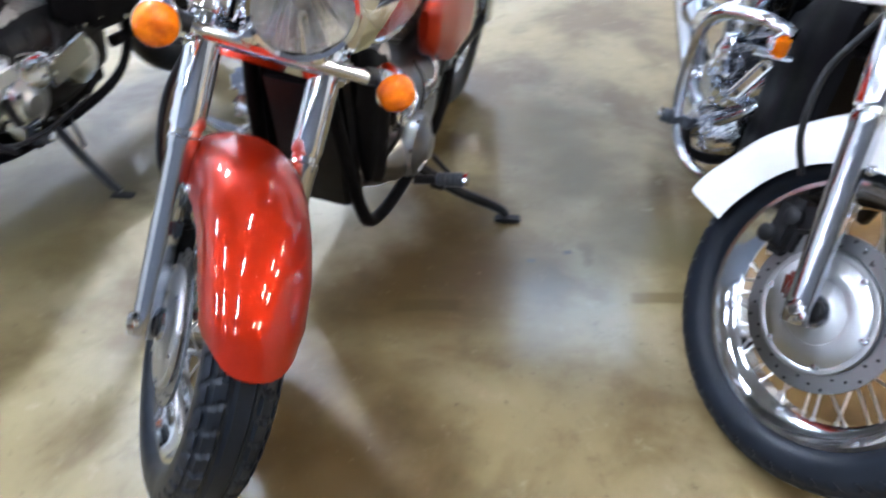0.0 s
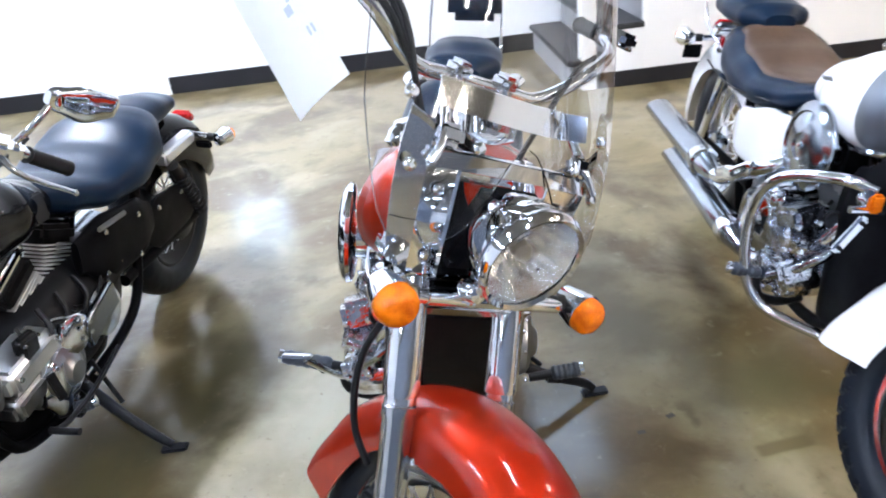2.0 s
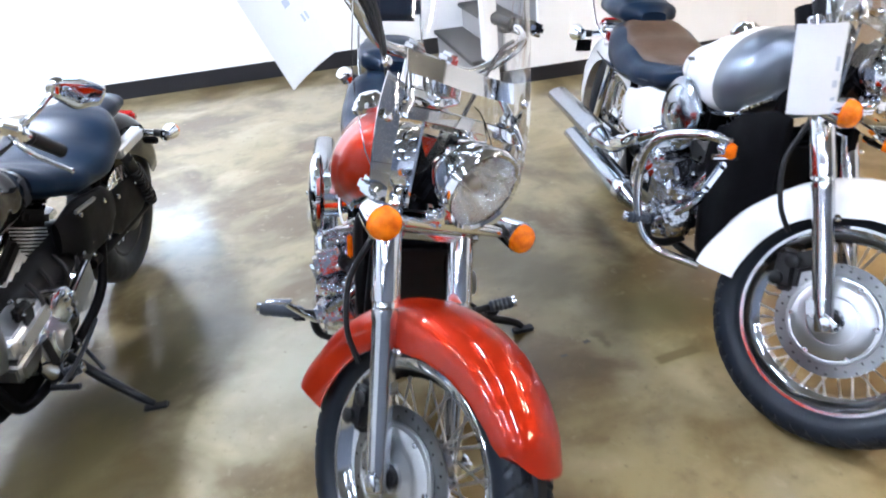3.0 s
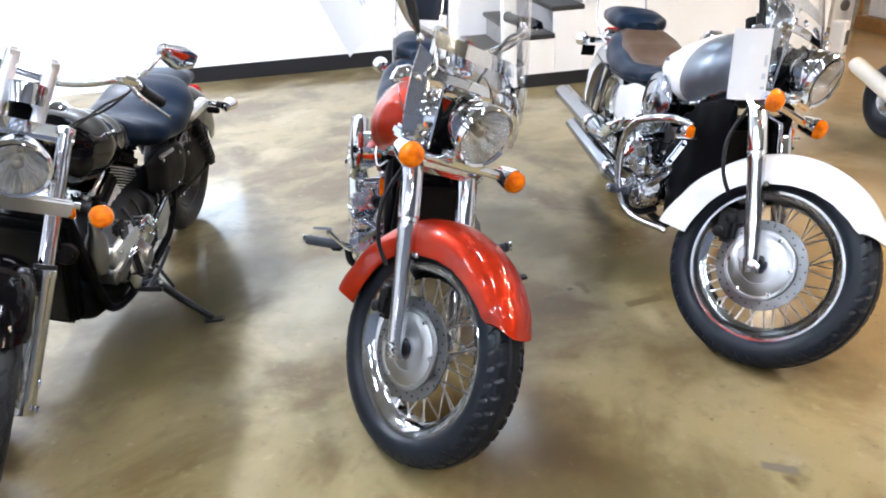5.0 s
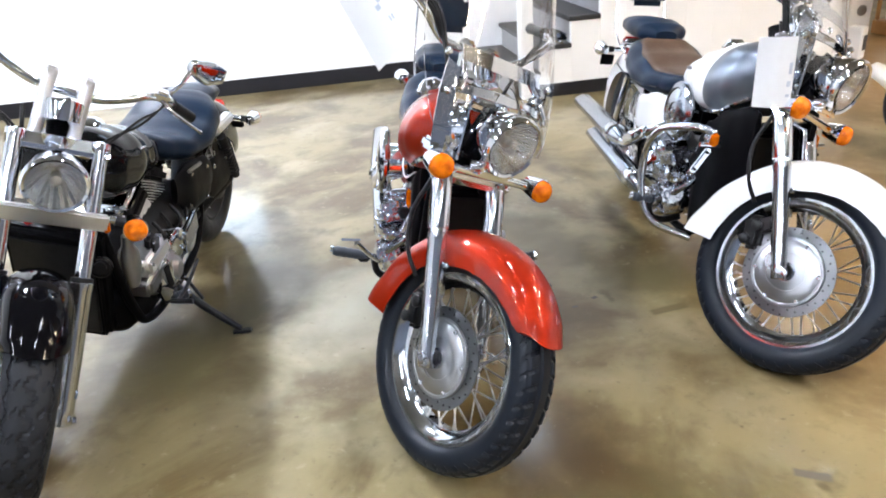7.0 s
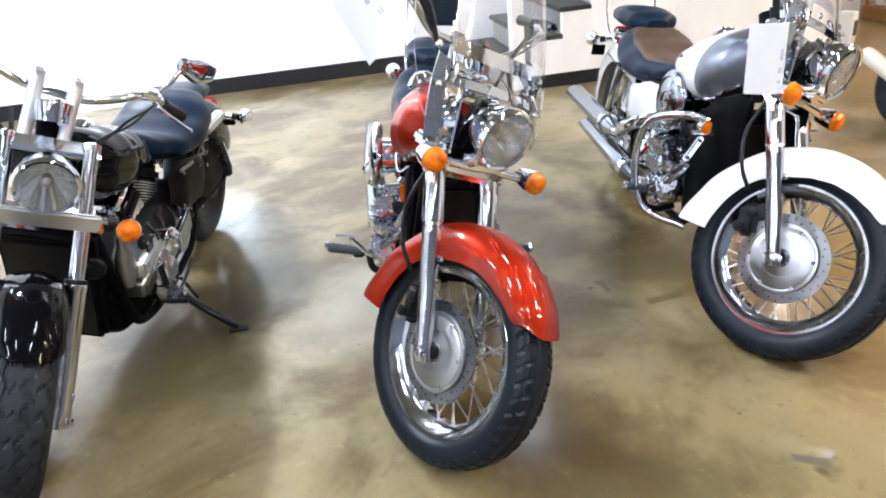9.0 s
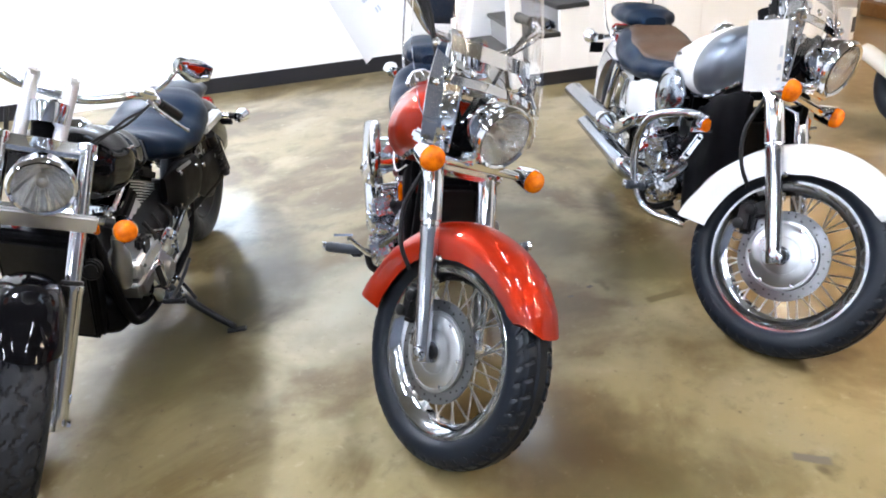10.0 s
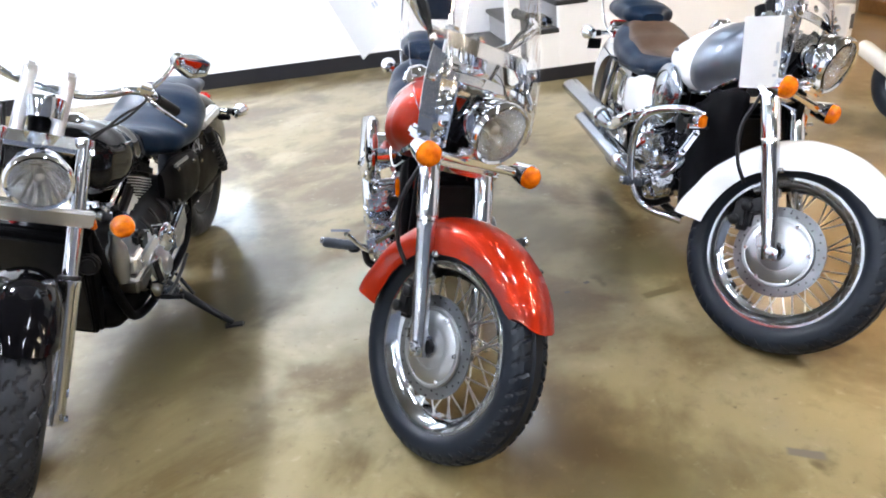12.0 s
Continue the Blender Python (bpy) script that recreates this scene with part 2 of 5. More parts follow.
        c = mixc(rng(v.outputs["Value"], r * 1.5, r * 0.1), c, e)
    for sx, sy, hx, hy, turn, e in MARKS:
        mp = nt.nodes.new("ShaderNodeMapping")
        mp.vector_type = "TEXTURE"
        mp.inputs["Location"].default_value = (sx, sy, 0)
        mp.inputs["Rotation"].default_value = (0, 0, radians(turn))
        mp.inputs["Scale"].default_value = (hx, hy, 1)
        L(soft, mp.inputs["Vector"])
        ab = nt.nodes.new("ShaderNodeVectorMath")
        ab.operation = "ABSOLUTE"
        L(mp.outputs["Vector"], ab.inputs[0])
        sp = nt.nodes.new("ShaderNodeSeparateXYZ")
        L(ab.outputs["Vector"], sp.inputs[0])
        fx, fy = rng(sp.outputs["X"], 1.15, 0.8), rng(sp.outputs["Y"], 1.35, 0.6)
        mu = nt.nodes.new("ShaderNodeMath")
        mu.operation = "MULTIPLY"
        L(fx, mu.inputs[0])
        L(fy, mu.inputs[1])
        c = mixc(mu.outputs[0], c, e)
    c = mixc(rng(nz(38, 3), 0.62, 0.80), c, (0.11, 0.08, 0.04))
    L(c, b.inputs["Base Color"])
    rr = nt.nodes.new("ShaderNodeMapRange")
    rr.inputs["To Min"].default_value, rr.inputs["To Max"].default_value = 0.28, 0.46
    L(nz(2.2, 6, 0.6, 0.5), rr.inputs["Value"])
    L(rr.outputs[0], b.inputs["Roughness"])
    b.inputs["Specular IOR Level"].default_value = 0.22
    b.inputs["Coat Weight"].default_value = 0.75
    b.inputs["Coat Roughness"].default_value = 0.14
    bp = nt.nodes.new("ShaderNodeBump")
    bp.inputs["Strength"].default_value, bp.inputs["Distance"].default_value = 0.06, 0.004
    L(nz(7, 4), bp.inputs["Height"])
    L(bp.outputs["Normal"], b.inputs["Normal"])
    return m


FLOOR = concrete()


# ---- mesh helpers ----
def finish(bm, sharp=38):
    bmesh.ops.recalc_face_normals(bm, faces=bm.faces)
    for f in bm.faces:
        f.smooth = True
    lim = radians(sharp)
    for e in bm.edges:
        if len(e.link_faces) == 2 and e.calc_face_angle(0) > lim:
            e.smooth = False


def part(name, bm, material, parent=None, label="", m=None, sharp=38):
    """Links a bmesh as one mesh object under parent, at the local pose m."""
    finish(bm, sharp)
    me = bpy.data.meshes.new(name)
    bm.to_mesh(me)
    bm.free()
    me.materials.append(material)
    ob = new(name, me)
    if parent:
        ob.parent = parent
    if m is not None:
        ob.matrix_basis = m
    if label:
        ob["label"] = label
    return ob


def empty(name, m, label, category, group="", kind=""):
    e = new(name)
    e.matrix_basis = m
    e.empty_display_size = 0.1
    return tagged(e, label, category, group, kind)


def box(bm, c, size, rot=(0, 0, 0), bevel=0.004, seg=2):
    r = bmesh.ops.create_cube(bm, size=1.0, matrix=Matrix.LocRotScale(c, Euler([radians(a) for a in rot]), size))
    if bevel:
        vs = set(r["verts"])
        es = [e for e in bm.edges if e.verts[0] in vs and e.verts[1] in vs]
        bmesh.ops.bevel(bm, geom=es, offset=bevel, segments=seg, affect="EDGES", clamp_overlap=True)
    return bm


def rings(bm, loops, closed=True, cap=True, loop_closed=False):
    """Skins a list of vertex loops with quads."""
    vv = [[bm.verts.new(p) for p in l] for l in loops]
    n = len(vv[0])
    last = len(vv) if loop_closed else len(vv) - 1
    for i in range(last):
        a, b2 = vv[i], vv[(i + 1) % len(vv)]
        for j in range(n if closed else n - 1):
            k = (j + 1) % n
            bm.faces.new((a[j], a[k], b2[k], b2[j]))
    if cap and closed and not loop_closed:
        bm.faces.new(vv[0][::-1])
        bm.faces.new(vv[-1])
    return bm


def smooth_path(pts, steps=6):
    """Catmull-Rom through the given points."""
    p = [Vector(q) for q in pts]
    if len(p) < 3:
        return p
    p = [2 * p[0] - p[1]] + p + [2 * p[-1] - p[-2]]
    out = []
    for i in range(1, len(p) - 2):
        for s in range(steps):
            t = s / steps
            a, b, c, d = p[i - 1], p[i], p[i + 1], p[i + 2]
            out.append(0.5 * (2 * b + (c - a) * t + (2 * a - 5 * b + 4 * c - d) * t * t + (3 * b - a - 3 * c + d) * t ** 3))
    return out + [p[-2]]


def tube(bm, pts, r, seg=12, smooth=True, steps=6, flat=1.0):
    """A round tube along a path; r is a radius, or one for each end."""
    p = smooth_path(pts, steps) if smooth else [Vector(q) for q in pts]
    n = len(p)
    r0, r1 = (r, r) if isinstance(r, (int, float)) else r
    up, loops = None, []
    for i in range(n):
        t = (p[min(i + 1, n - 1)] - p[max(i - 1, 0)]).normalized()
        if up is None:
            up = Vector((0, 0, 1)) if abs(t.z) < 0.9 else Vector((1, 0, 0))
        up = (up - t * up.dot(t)).normalized()
        s = t.cross(up)
        rad = r0 + (r1 - r0) * i / (n - 1)
        loops.append([p[i] + rad * (math.cos(a) * s + flat * math.sin(a) * up) for a in (2 * math.pi * k / seg for k in range(seg))])
    return rings(bm, loops)


def lathe(bm, prof, origin, axis, seg=32, cap=True, closed_prof=False):
    """Turns a profile of (radius, height along axis) round the axis."""
    ax = Vector(axis).normalized()
    q = ax.to_track_quat("Z", "Y").to_matrix()
    o = Vector(origin)
    loops = []
    for r, h in prof:
        loops.append([o + q @ Vector((max(r, 1e-4) * math.cos(a), max(r, 1e-4) * math.sin(a), h)) for a in (2 * math.pi * k / seg for k in range(seg))])
    return rings(bm, loops, cap=cap and not closed_prof, loop_closed=closed_prof)


def loft(bm, secs, seg=24, power=2.4, flat_bottom=0.0):
    """Skins superellipse sections (x, half width, z low, z high[, y]) along x."""
    loops = []
    for s in secs:
        x, hw, z0, z1 = s[:4]
        y0 = s[4] if len(s) > 4 else 0
        zc, hz = (z0 + z1) / 2, (z1 - z0) / 2
        lp = []
        for k in range(seg):
            a = 2 * math.pi * k / seg
            ca, sa = math.cos(a), math.sin(a)
            lp.append(Vector((x, y0 + hw * math.copysign(abs(ca) ** (2 / power), ca), zc + hz * math.copysign(abs(sa) ** (2 / power), sa))))
        loops.append(lp)
    return rings(bm, loops)


def interp(keys, t):
    """Piecewise cosine interpolation of rows (t, a, b, ...)."""
    if t <= keys[0][0]:
        return keys[0][1:]
    for a, b in zip(keys, keys[1:]):
        if t <= b[0]:
            f = (t - a[0]) / (b[0] - a[0])
            f = f * f * (3 - 2 * f)
            return tuple(u + (v - u) * f for u, v in zip(a[1:], b[1:]))
    return keys[-1][1:]


def softloft(bm, keys, n=18, seg=28, power=2.4):
    x0, x1 = keys[0][0], keys[-1][0]
    return loft(bm, [(x0 + (x1 - x0) * i / (n - 1), *interp(keys, x0 + (x1 - x0) * i / (n - 1))) for i in range(n)], seg, power)


def fender_mesh(bm, centre, keys, a0, a1, n=44, thick=0.004, m=17, nose=0.0, tail=0.0):
    """A mudguard round an axle: keys are rows (angle, outer radius, half width, depth of the skirt).
    nose: degrees by which the sides stop short of the rounded front end; tail: by which the skirt runs on behind."""
    cx, cz = centre
    loops = []
    for i in range(n):
        f = i / (n - 1)
        a = a0 + (a1 - a0) * f
        R, hw, d = interp(keys, a)
        wn, wt = max(0.0, 1 - f / 0.16) ** 2, max(0.0, 1 - (1 - f) / 0.2)
        outer = []
        for k in range(m):
            th = math.pi * (-0.5 + k / (m - 1))
            u = math.sin(th)
            outer.append((hw * u, R - 0.78 * hw * (1 - math.cos(th) ** 0.9 if abs(math.cos(th)) > 1e-6 else 1), abs(u) ** 3))
        low = R - 0.78 * hw - d
        pts = [(-hw, low, 1.0)] + outer + [(hw, low, 1.0)]
        inner = [(y * (1 - thick / hw), max(r - thick, low), e) for y, r, e in pts]
        lp = []
        for y, r, e in pts + inner[::-1]:
            aa = radians(a + nose * wn * e + tail * wt * (R - r) / 0.1)
            lp.append(Vector((cx + r * math.cos(aa), y, cz + r * math.sin(aa))))
        loops.append(lp)
    return rings(bm, loops)


# ---- motorcycles: x forward from the rear axle, y to the rider's left, z up ----
RAKE = radians(34)
STEER_AXIS, STEER_FOOT = Vector((-math.sin(RAKE), 0, math.cos(RAKE))), Vector((1.80, 0, 0))
AXLE = Vector((1.60, 0, 0.291))


def steer_pose(a):
    return Matrix.Translation(STEER_FOOT) @ Matrix.Rotation(a, 4, STEER_AXIS) @ Matrix.Translation(-STEER_FOOT)


def bike_pose(x, y, yaw, lean):
    return Matrix.Translation((x, y, 0)) @ Matrix.Rotation(yaw, 4, "Z") @ Matrix.Rotation(-lean, 4, "X")


def tyre_mesh(R, rim, hw, tread, na=460, nu=60):
    """A tyre round y with a real groove pattern. tread(u, a): depth of the groove, u from -1 to 1 across, a round in radians."""
    bm = bmesh.new()
    rc, h = (R + rim) / 2, (R - rim) / 2
    loops = []
    for i in range(na):
        a = 2 * math.pi * i / na
        lp = []
        for j in range(nu):
            ph = radians(-142 + 284 * j / (nu - 1))
            cs, sn = math.cos(ph), math.sin(ph)
            rr = rc + h * math.copysign(abs(cs) ** 0.85, cs)
            y = hw * math.copysign(abs(sn) ** 0.8, sn)
            if abs(ph) < radians(78):
                rr -= tread(ph / radians(78), a)
            lp.append(Vector((rr * math.cos(a), y, rr * math.sin(a))))
        loops.append(lp)
    return rings(bm, loops, closed=True, cap=False, loop_closed=True)


def tread_blocks(u, a):
    n = 46
    w = (a / (2 * math.pi) * n + 0.9 * abs(u) + (0.5 if u > 0 else 0)) % 1
    g = 0.007 if 0.22 < abs(u) < 0.97 and w < 0.24 else 0
    if abs(abs(u) - 0.2) < 0.05 or abs(abs(u) - 0.62) < 0.035:
        g = 0.006
    return g


def tread_zigzag(u, a):
    n = 30
    ph = (a / (2 * math.pi) * n) % 1
    tri = abs(ph - 0.5) * 2
    g = 0.0
    for c, s in ((0.55, 1), (-0.55, -1), (0.0, 1)):
        if abs(u - c - s * (tri - 0.5) * 0.16) < 0.045:
            g = 0.006
    for c in (0.28, -0.28):
        if abs(u - c) < 0.11 and abs(ph - 0.5 - (u - c) * 1.6) < 0.10:
            g = 0.005
    return g


def tread_plain(u, a):
    return 0.005 if abs(abs(u) - 0.3) < 0.05 or (abs(u) > 0.4 and (a * 7 + abs(u)) % 1 < 0.2) else 0.0


def bolt_heads(parent, pts, axis, r=0.006, m=CHROME):
    for p in pts:
        bm = bmesh.new()
        lathe(bm, [(r * 1.25, 0), (r * 1.25, 0.002), (r, 0.002), (r, 0.006), (r * 0.6, 0.0065)], p, axis, 10)
        part("bolt", bm, m, parent)


def spoke_mesh():
    """A unit spoke along z from 0 to 1, with its nipple."""
    bm = bmesh.new()
    lathe(bm, [(0.0025, 0), (0.0025, 0.93), (0.0042, 0.935), (0.0042, 1.0)], (0, 0, 0), (0, 0, 1), 8)
    finish(bm)
    me = bpy.data.meshes.new("spoke")
    bm.to_mesh(me)
    bm.free()
    me.materials.append(SPOKESTEEL)
    return me


def hole_mesh():
    bm = bmesh.new()
    lathe(bm, [(0.0030, -0.0632), (0.0030, -0.0612)], (0, 0, 0), (0, 1, 0), 8)
    finish(bm)
    me = bpy.data.meshes.new("drill_hole")
    bm.to_mesh(me)
    bm.free()
    me.materials.append(DARKMETAL)
    return me


SPOKE, HOLE = spoke_mesh(), hole_mesh()


def wheel(name, parent, pose_m, R, hw, tread, spokes=40, disc=True, rim=0.236, na=460, nu=60, tyre_mat=TYRE, rim_mat=RIMCHROME):
    """A wire wheel round the y axis: hub, tyre, rim, brake disc, spokes."""
    bm = bmesh.new()
    lathe(bm, [(0.012, -0.085), (0.03, -0.085), (0.032, -0.06), (0.058, -0.052), (0.058, -0.044), (0.036, -0.036), (0.03, 0),
               (0.036, 0.036), (0.058, 0.044), (0.058, 0.052), (0.03, 0.06), (0.028, 0.085), (0.012, 0.085)], (0, 0, 0), (0, 1, 0), 32)
    hub = part(name, bm, ALU, parent, "wire-spoked wheel with an aluminium hub", pose_m)
    part("tyre", tyre_mesh(R, rim - 0.008, hw, tread, na, nu), tyre_mat, hub, "black rubber tyre with cut tread")
    bm = bmesh.new()
    w = hw * 0.72
    prof = [(rim, -w), (rim + 0.004, -w + 0.003), (rim - 0.004, -w + 0.012), (rim - 0.022, -w + 0.022), (rim - 0.034, -0.012), (rim - 0.036, 0.012),
            (rim - 0.022, w - 0.022), (rim - 0.004, w - 0.012), (rim + 0.004, w - 0.003), (rim, w), (rim - 0.008, w - 0.001), (rim - 0.016, w - 0.012), (rim - 0.030, w - 0.026),
            (rim - 0.044, 0.014), (rim - 0.042, -0.014), (rim - 0.030, -w + 0.026), (rim - 0.016, -w + 0.012), (rim - 0.008, -w + 0.001)]
    lathe(bm, prof, (0, 0, 0), (0, 1, 0), 96, closed_prof=True)
    part("rim", bm, rim_mat, hub, "chrome rim" if rim_mat is RIMCHROME else "dark rim")
    if disc:
        bm = bmesh.new()
        lathe(bm, [(0.108, -0.062), (0.108, -0.057), (0.141, -0.057), (0.141, -0.062)], (0, 0, 0), (0, 1, 0), 72, closed_prof=True)
        part("brake_disc", bm, DISC, hub, "drilled steel brake disc")
        bm = bmesh.new()
        lathe(bm, [(0.024, -0.080), (0.030, -0.078), (0.058, -0.0745), (0.0595, -0.0765), (0.062, -0.0765), (0.096, -0.0735), (0.0975, -0.0722), (0.100, -0.0722), (0.1015, -0.0733), (0.108, -0.0728), (0.1095, -0.071), (0.110, -0.065), (0.10, -0.060), (0.03, -0.06)], (0, 0, 0), (0, 1, 0), 64)
        part("disc_carrier", bm, TURNED, hub, "polished disc carrier")
        for k in range(36):
            a = 2 * math.pi * k / 36
            rr = 0.118 + 0.008 * (k % 3)
            h = new("drill_hole", HOLE)
            h.parent = hub
            h.matrix_basis = Matrix.Translation((rr * math.cos(a), 0, rr * math.sin(a)))
        bm = bmesh.new()
        lathe(bm, [(0.012, -0.094), (0.021, -0.092), (0.022, -0.086), (0.018, -0.084)], (0, 0, 0), (0, 1, 0), 24)
        part("hub_seal", bm, DARKMETAL, hub, "dark hub seal round the axle")
        for k in range(6):
            a = 2 * math.pi * (k + 0.3) / 6
            bolt_heads(hub, [(0.096 * math.cos(a), -0.0715, 0.096 * math.sin(a))], (0, -1, 0), 0.0055)
    for k in range(spokes):
        a = 2 * math.pi * k / spokes
        side = 1 if k % 2 else -1
        lean = 0.62 * (1 if (k // 2) % 2 else -1)
        p0 = Vector((0.054 * math.cos(a + lean), side * 0.047, 0.054 * math.sin(a + lean)))
        p1 = Vector(((rim - 0.036) * math.cos(a), side * 0.010, (rim - 0.036) * math.sin(a)))
        d = p1 - p0
        s = new("spoke", SPOKE)
        s.parent = hub
        s.matrix_basis = Matrix.Translation(p0) @ d.to_track_quat("Z", "Y").to_matrix().to_4x4() @ Matrix.Diagonal((1, 1, d.length, 1))
    return hub


def signal(name, parent, pos, stalk_from, aim=(1, 0, 0.06), F=None, lens_mat=ORANGE, r=0.033, body=CHROME):
    """A round indicator on a stalk: chrome cup, domed lens."""
    ax = Vector(aim).normalized()
    p = Vector(pos)
    bm = bmesh.new()
    lathe(bm, [(0.010, -0.062), (0.024, -0.052), (r * 0.9, -0.030), (r + 0.002, -0.004), (r + 0.003, 0.004), (r - 0.004, 0.004)], p, ax, 28)
    if F:
        bm.transform(F)
    s = part(name, bm, body, parent, "chrome indicator with a lens")
    bm = bmesh.new()
    lathe(bm, [(r, 0.002), (r, 0.012), (r * 0.93, 0.022), (r * 0.7, 0.030), (r * 0.35, 0.034), (0.002, 0.035)], p, ax, 28)
    if F:
        bm.transform(F)
    part("lens", bm, lens_mat, s, "amber lens" if lens_mat is ORANGE else "lens")
    if stalk_from:
        bm = bmesh.new()
        tube(bm, [stalk_from, p - ax * 0.035], 0.0115, 12, smooth=False)
        if F:
            bm.transform(F)
        part("stalk", bm, CHROME, s)
        bm = bmesh.new()
        sd = (p - ax * 0.035 - Vector(stalk_from)).normalized()
        tube(bm, [p - ax * 0.035 - sd * 0.05, p - ax * 0.035 - sd * 0.022], 0.0155, 12, smooth=False)
        if F:
            bm.transform(F)
        part("collar", bm, RUBBER, s)
    return s


def headlamp(parent, F, pos, aim, r=0.082, depth=0.14):
    """A round headlamp: bucket, trim ring, reflector, bulb shield, ribbed lens."""
    p, ax = Vector(pos), Vector(aim).normalized()
    bm = bmesh.new()
    lathe(bm, [(0.012, -depth), (0.035, -depth * 0.96), (r * 0.72, -depth * 0.72), (r * 0.95, -depth * 0.4), (r * 1.02, -0.02), (r * 1.02, 0.0), (r * 0.96, 0.0), (r * 0.93, -0.02),
               (r * 0.66, -depth * 0.66), (0.02, -depth * 0.9)], p, ax, 48)
    bm.transform(F)
    h = part("headlamp", bm, CHROME, parent, "round chrome headlamp")
    bm = bmesh.new()
    lathe(bm, [(r * 1.03, -0.016), (r * 1.09, -0.010), (r * 1.10, 0.004), (r * 1.03, 0.014), (r * 0.95, 0.010), (r * 0.95, 0.004), (r * 1.0, 0.0), (r * 1.02, -0.012)], p, ax, 56, closed_prof=True)
    bm.transform(F)
    part("trim_ring", bm, CHROME, h)
    bm = bmesh.new()
    lathe(bm, [(r * 0.95, 0.002), (r * 0.96, 0.006), (r * 0.8, 0.012), (r * 0.5, 0.018), (0.003, 0.021), (0.003, 0.017), (r * 0.5, 0.014), (r * 0.8, 0.008)], p, ax, 48)
    bm.transform(F)
    lens = part("lens", bm, GLASS, h, "ribbed clear lens")
    lens.visible_shadow = False
    bm = bmesh.new()
    prof = [(r * 0.93 * k / 10 + 0.004, -depth * 0.62 * (1 - (k / 10) ** 2)) for k in range(11)]
    lathe(bm, prof, p, ax, 96, cap=False)
    side = ax.orthogonal().normalized()
    up = ax.cross(side)
    for v in bm.verts:
        w = v.co - p
        q = math.atan2(w.dot(side), w.dot(up))
        rad = (w - ax * w.dot(ax)).length / r
        v.co += ax * (0.0022 * rad * math.sin(9 * q + 3 * rad) + 0.0016 * rad * math.sin(22 * q))
    bm.transform(F)
    part("reflector", bm, REFLECT, h)
    bm = bmesh.new()
    lathe(bm, [(0.004, -0.07), (0.014, -0.05), (0.015, -0.022), (0.010, -0.016), (0.002, -0.014)], p, ax, 20)
    bm.transform(F)
    part("bulb_cap", bm, SATIN, h)
    return h


def fork_leg(parent, F, y, top, knee, foot, r_up=0.0215, r_low=0.0262, low=ALU, cover=None):
    """One fork leg: chrome stanchion, aluminium slider with its axle boss, drain bolt and dust seal."""
    t, k, f = Vector((top[0], y, top[1])), Vector((knee[0], y, knee[1])), Vector((foot[0], y, foot[1]))
    d = (f - k).normalized()
    bm = bmesh.new()
    tube(bm, [t, k + d * 0.05], r_up, 24, smooth=False)
    bm.transform(F)
    leg = part("fork_leg", bm, CHROME, parent, "chrome fork tube with an aluminium slider")
    bm = bmesh.new()
    L = (f - k).length
    lathe(bm, [(r_low * 0.9, 0), (r_low * 1.06, 0.004), (r_low * 1.06, 0.02), (r_low, 0.026), (r_low * 0.96, L * 0.6), (r_low * 0.90, L - 0.05), (r_low * 0.88, L - 0.004), (r_low * 0.80, L)], k, d, 28)
    box(bm, k + d * (L * 0.43) + Vector((0.016, -math.copysign(0.010, y), 0.006)), (0.036, 0.03, 0.022), (0, 60, 0), 0.006)
    box(bm, k + d * (L - 0.055) + Vector((-0.02, 0, -0.006)), (0.05, 0.036, 0.034), (0, 60, 0), 0.008)
    bm.transform(F)
    sl = part("slider", bm, low, leg, "polished aluminium slider")
    bm = bmesh.new()
    lathe(bm, [(0.004, -0.004), (0.010, -0.004), (0.010, 0.006), (0.004, 0.007)], f + Vector((0.014, math.copysign(0.026, y), 0.03)), (0, math.copysign(1, y), 0), 6)
    bm.transform(F)
    part("bolt", bm, CHROME, sl)
    bm = bmesh.new()
    lathe(bm, [(r_up, -0.012), (r_low * 0.98, -0.010), (r_low * 1.0, 0.0), (r_up, 0.0)], k, d, 24)
    bm.transform(F)
    part("dust_seal", bm, RUBBER if not cover else CHROME, leg)
    if cover:
        bm = bmesh.new()
        c0, c1 = k + (t - k) * cover[0], k + (t - k) * cover[1]
        dd = (c1 - c0).normalized()
        ln = (c1 - c0).length
        lathe(bm, [(r_up, 0), (r_low * 1.10, 0.003), (r_low * 1.14, 0.010), (r_low * 1.14, ln - 0.02), (r_low * 0.9, ln)], c0, dd, 28)
        bm.transform(F)
        part("fork_cover", bm, CHROME, leg, "chrome fork cover")
    return leg


def fin_mesh():
    bm = bmesh.new()
    box(bm, (0, 0, 0), (0.135, 0.14, 0.0036), (0, 0, 0), 0.0012, 1)
    finish(bm)
    me = bpy.data.meshes.new("fin")
    bm.to_mesh(me)
    bm.free()
    me.materials.append(FINALU)
    return me


FIN = fin_mesh()


def finned_cylinder(bike, base, axis, n=11, pitch=0.0105):
    """An air-cooled cylinder: barrel with thin plate fins, each a piece."""
    ax = Vector(axis).normalized()
    M = Matrix.Translation(base) @ ax.to_track_quat("Z", "Y").to_matrix().to_4x4()
    bm = bmesh.new()
    lathe(bm, [(0.046, 0), (0.046, n * pitch + 0.01)], (0, 0, 0), (0, 0, 1), 24)
    cyl = part("cylinder", bm, ENGINE, bike, "black finned engine cylinder", M)
    for k in range(n):
        s = 1 - 0.02 * abs(k - n / 2)
        f = new("fin", FIN)
        f.parent = cyl
        f.matrix_basis = Matrix.Translation((0, 0, 0.008 + k * pitch)) @ Matrix.Diagonal((s, s, 1, 1))
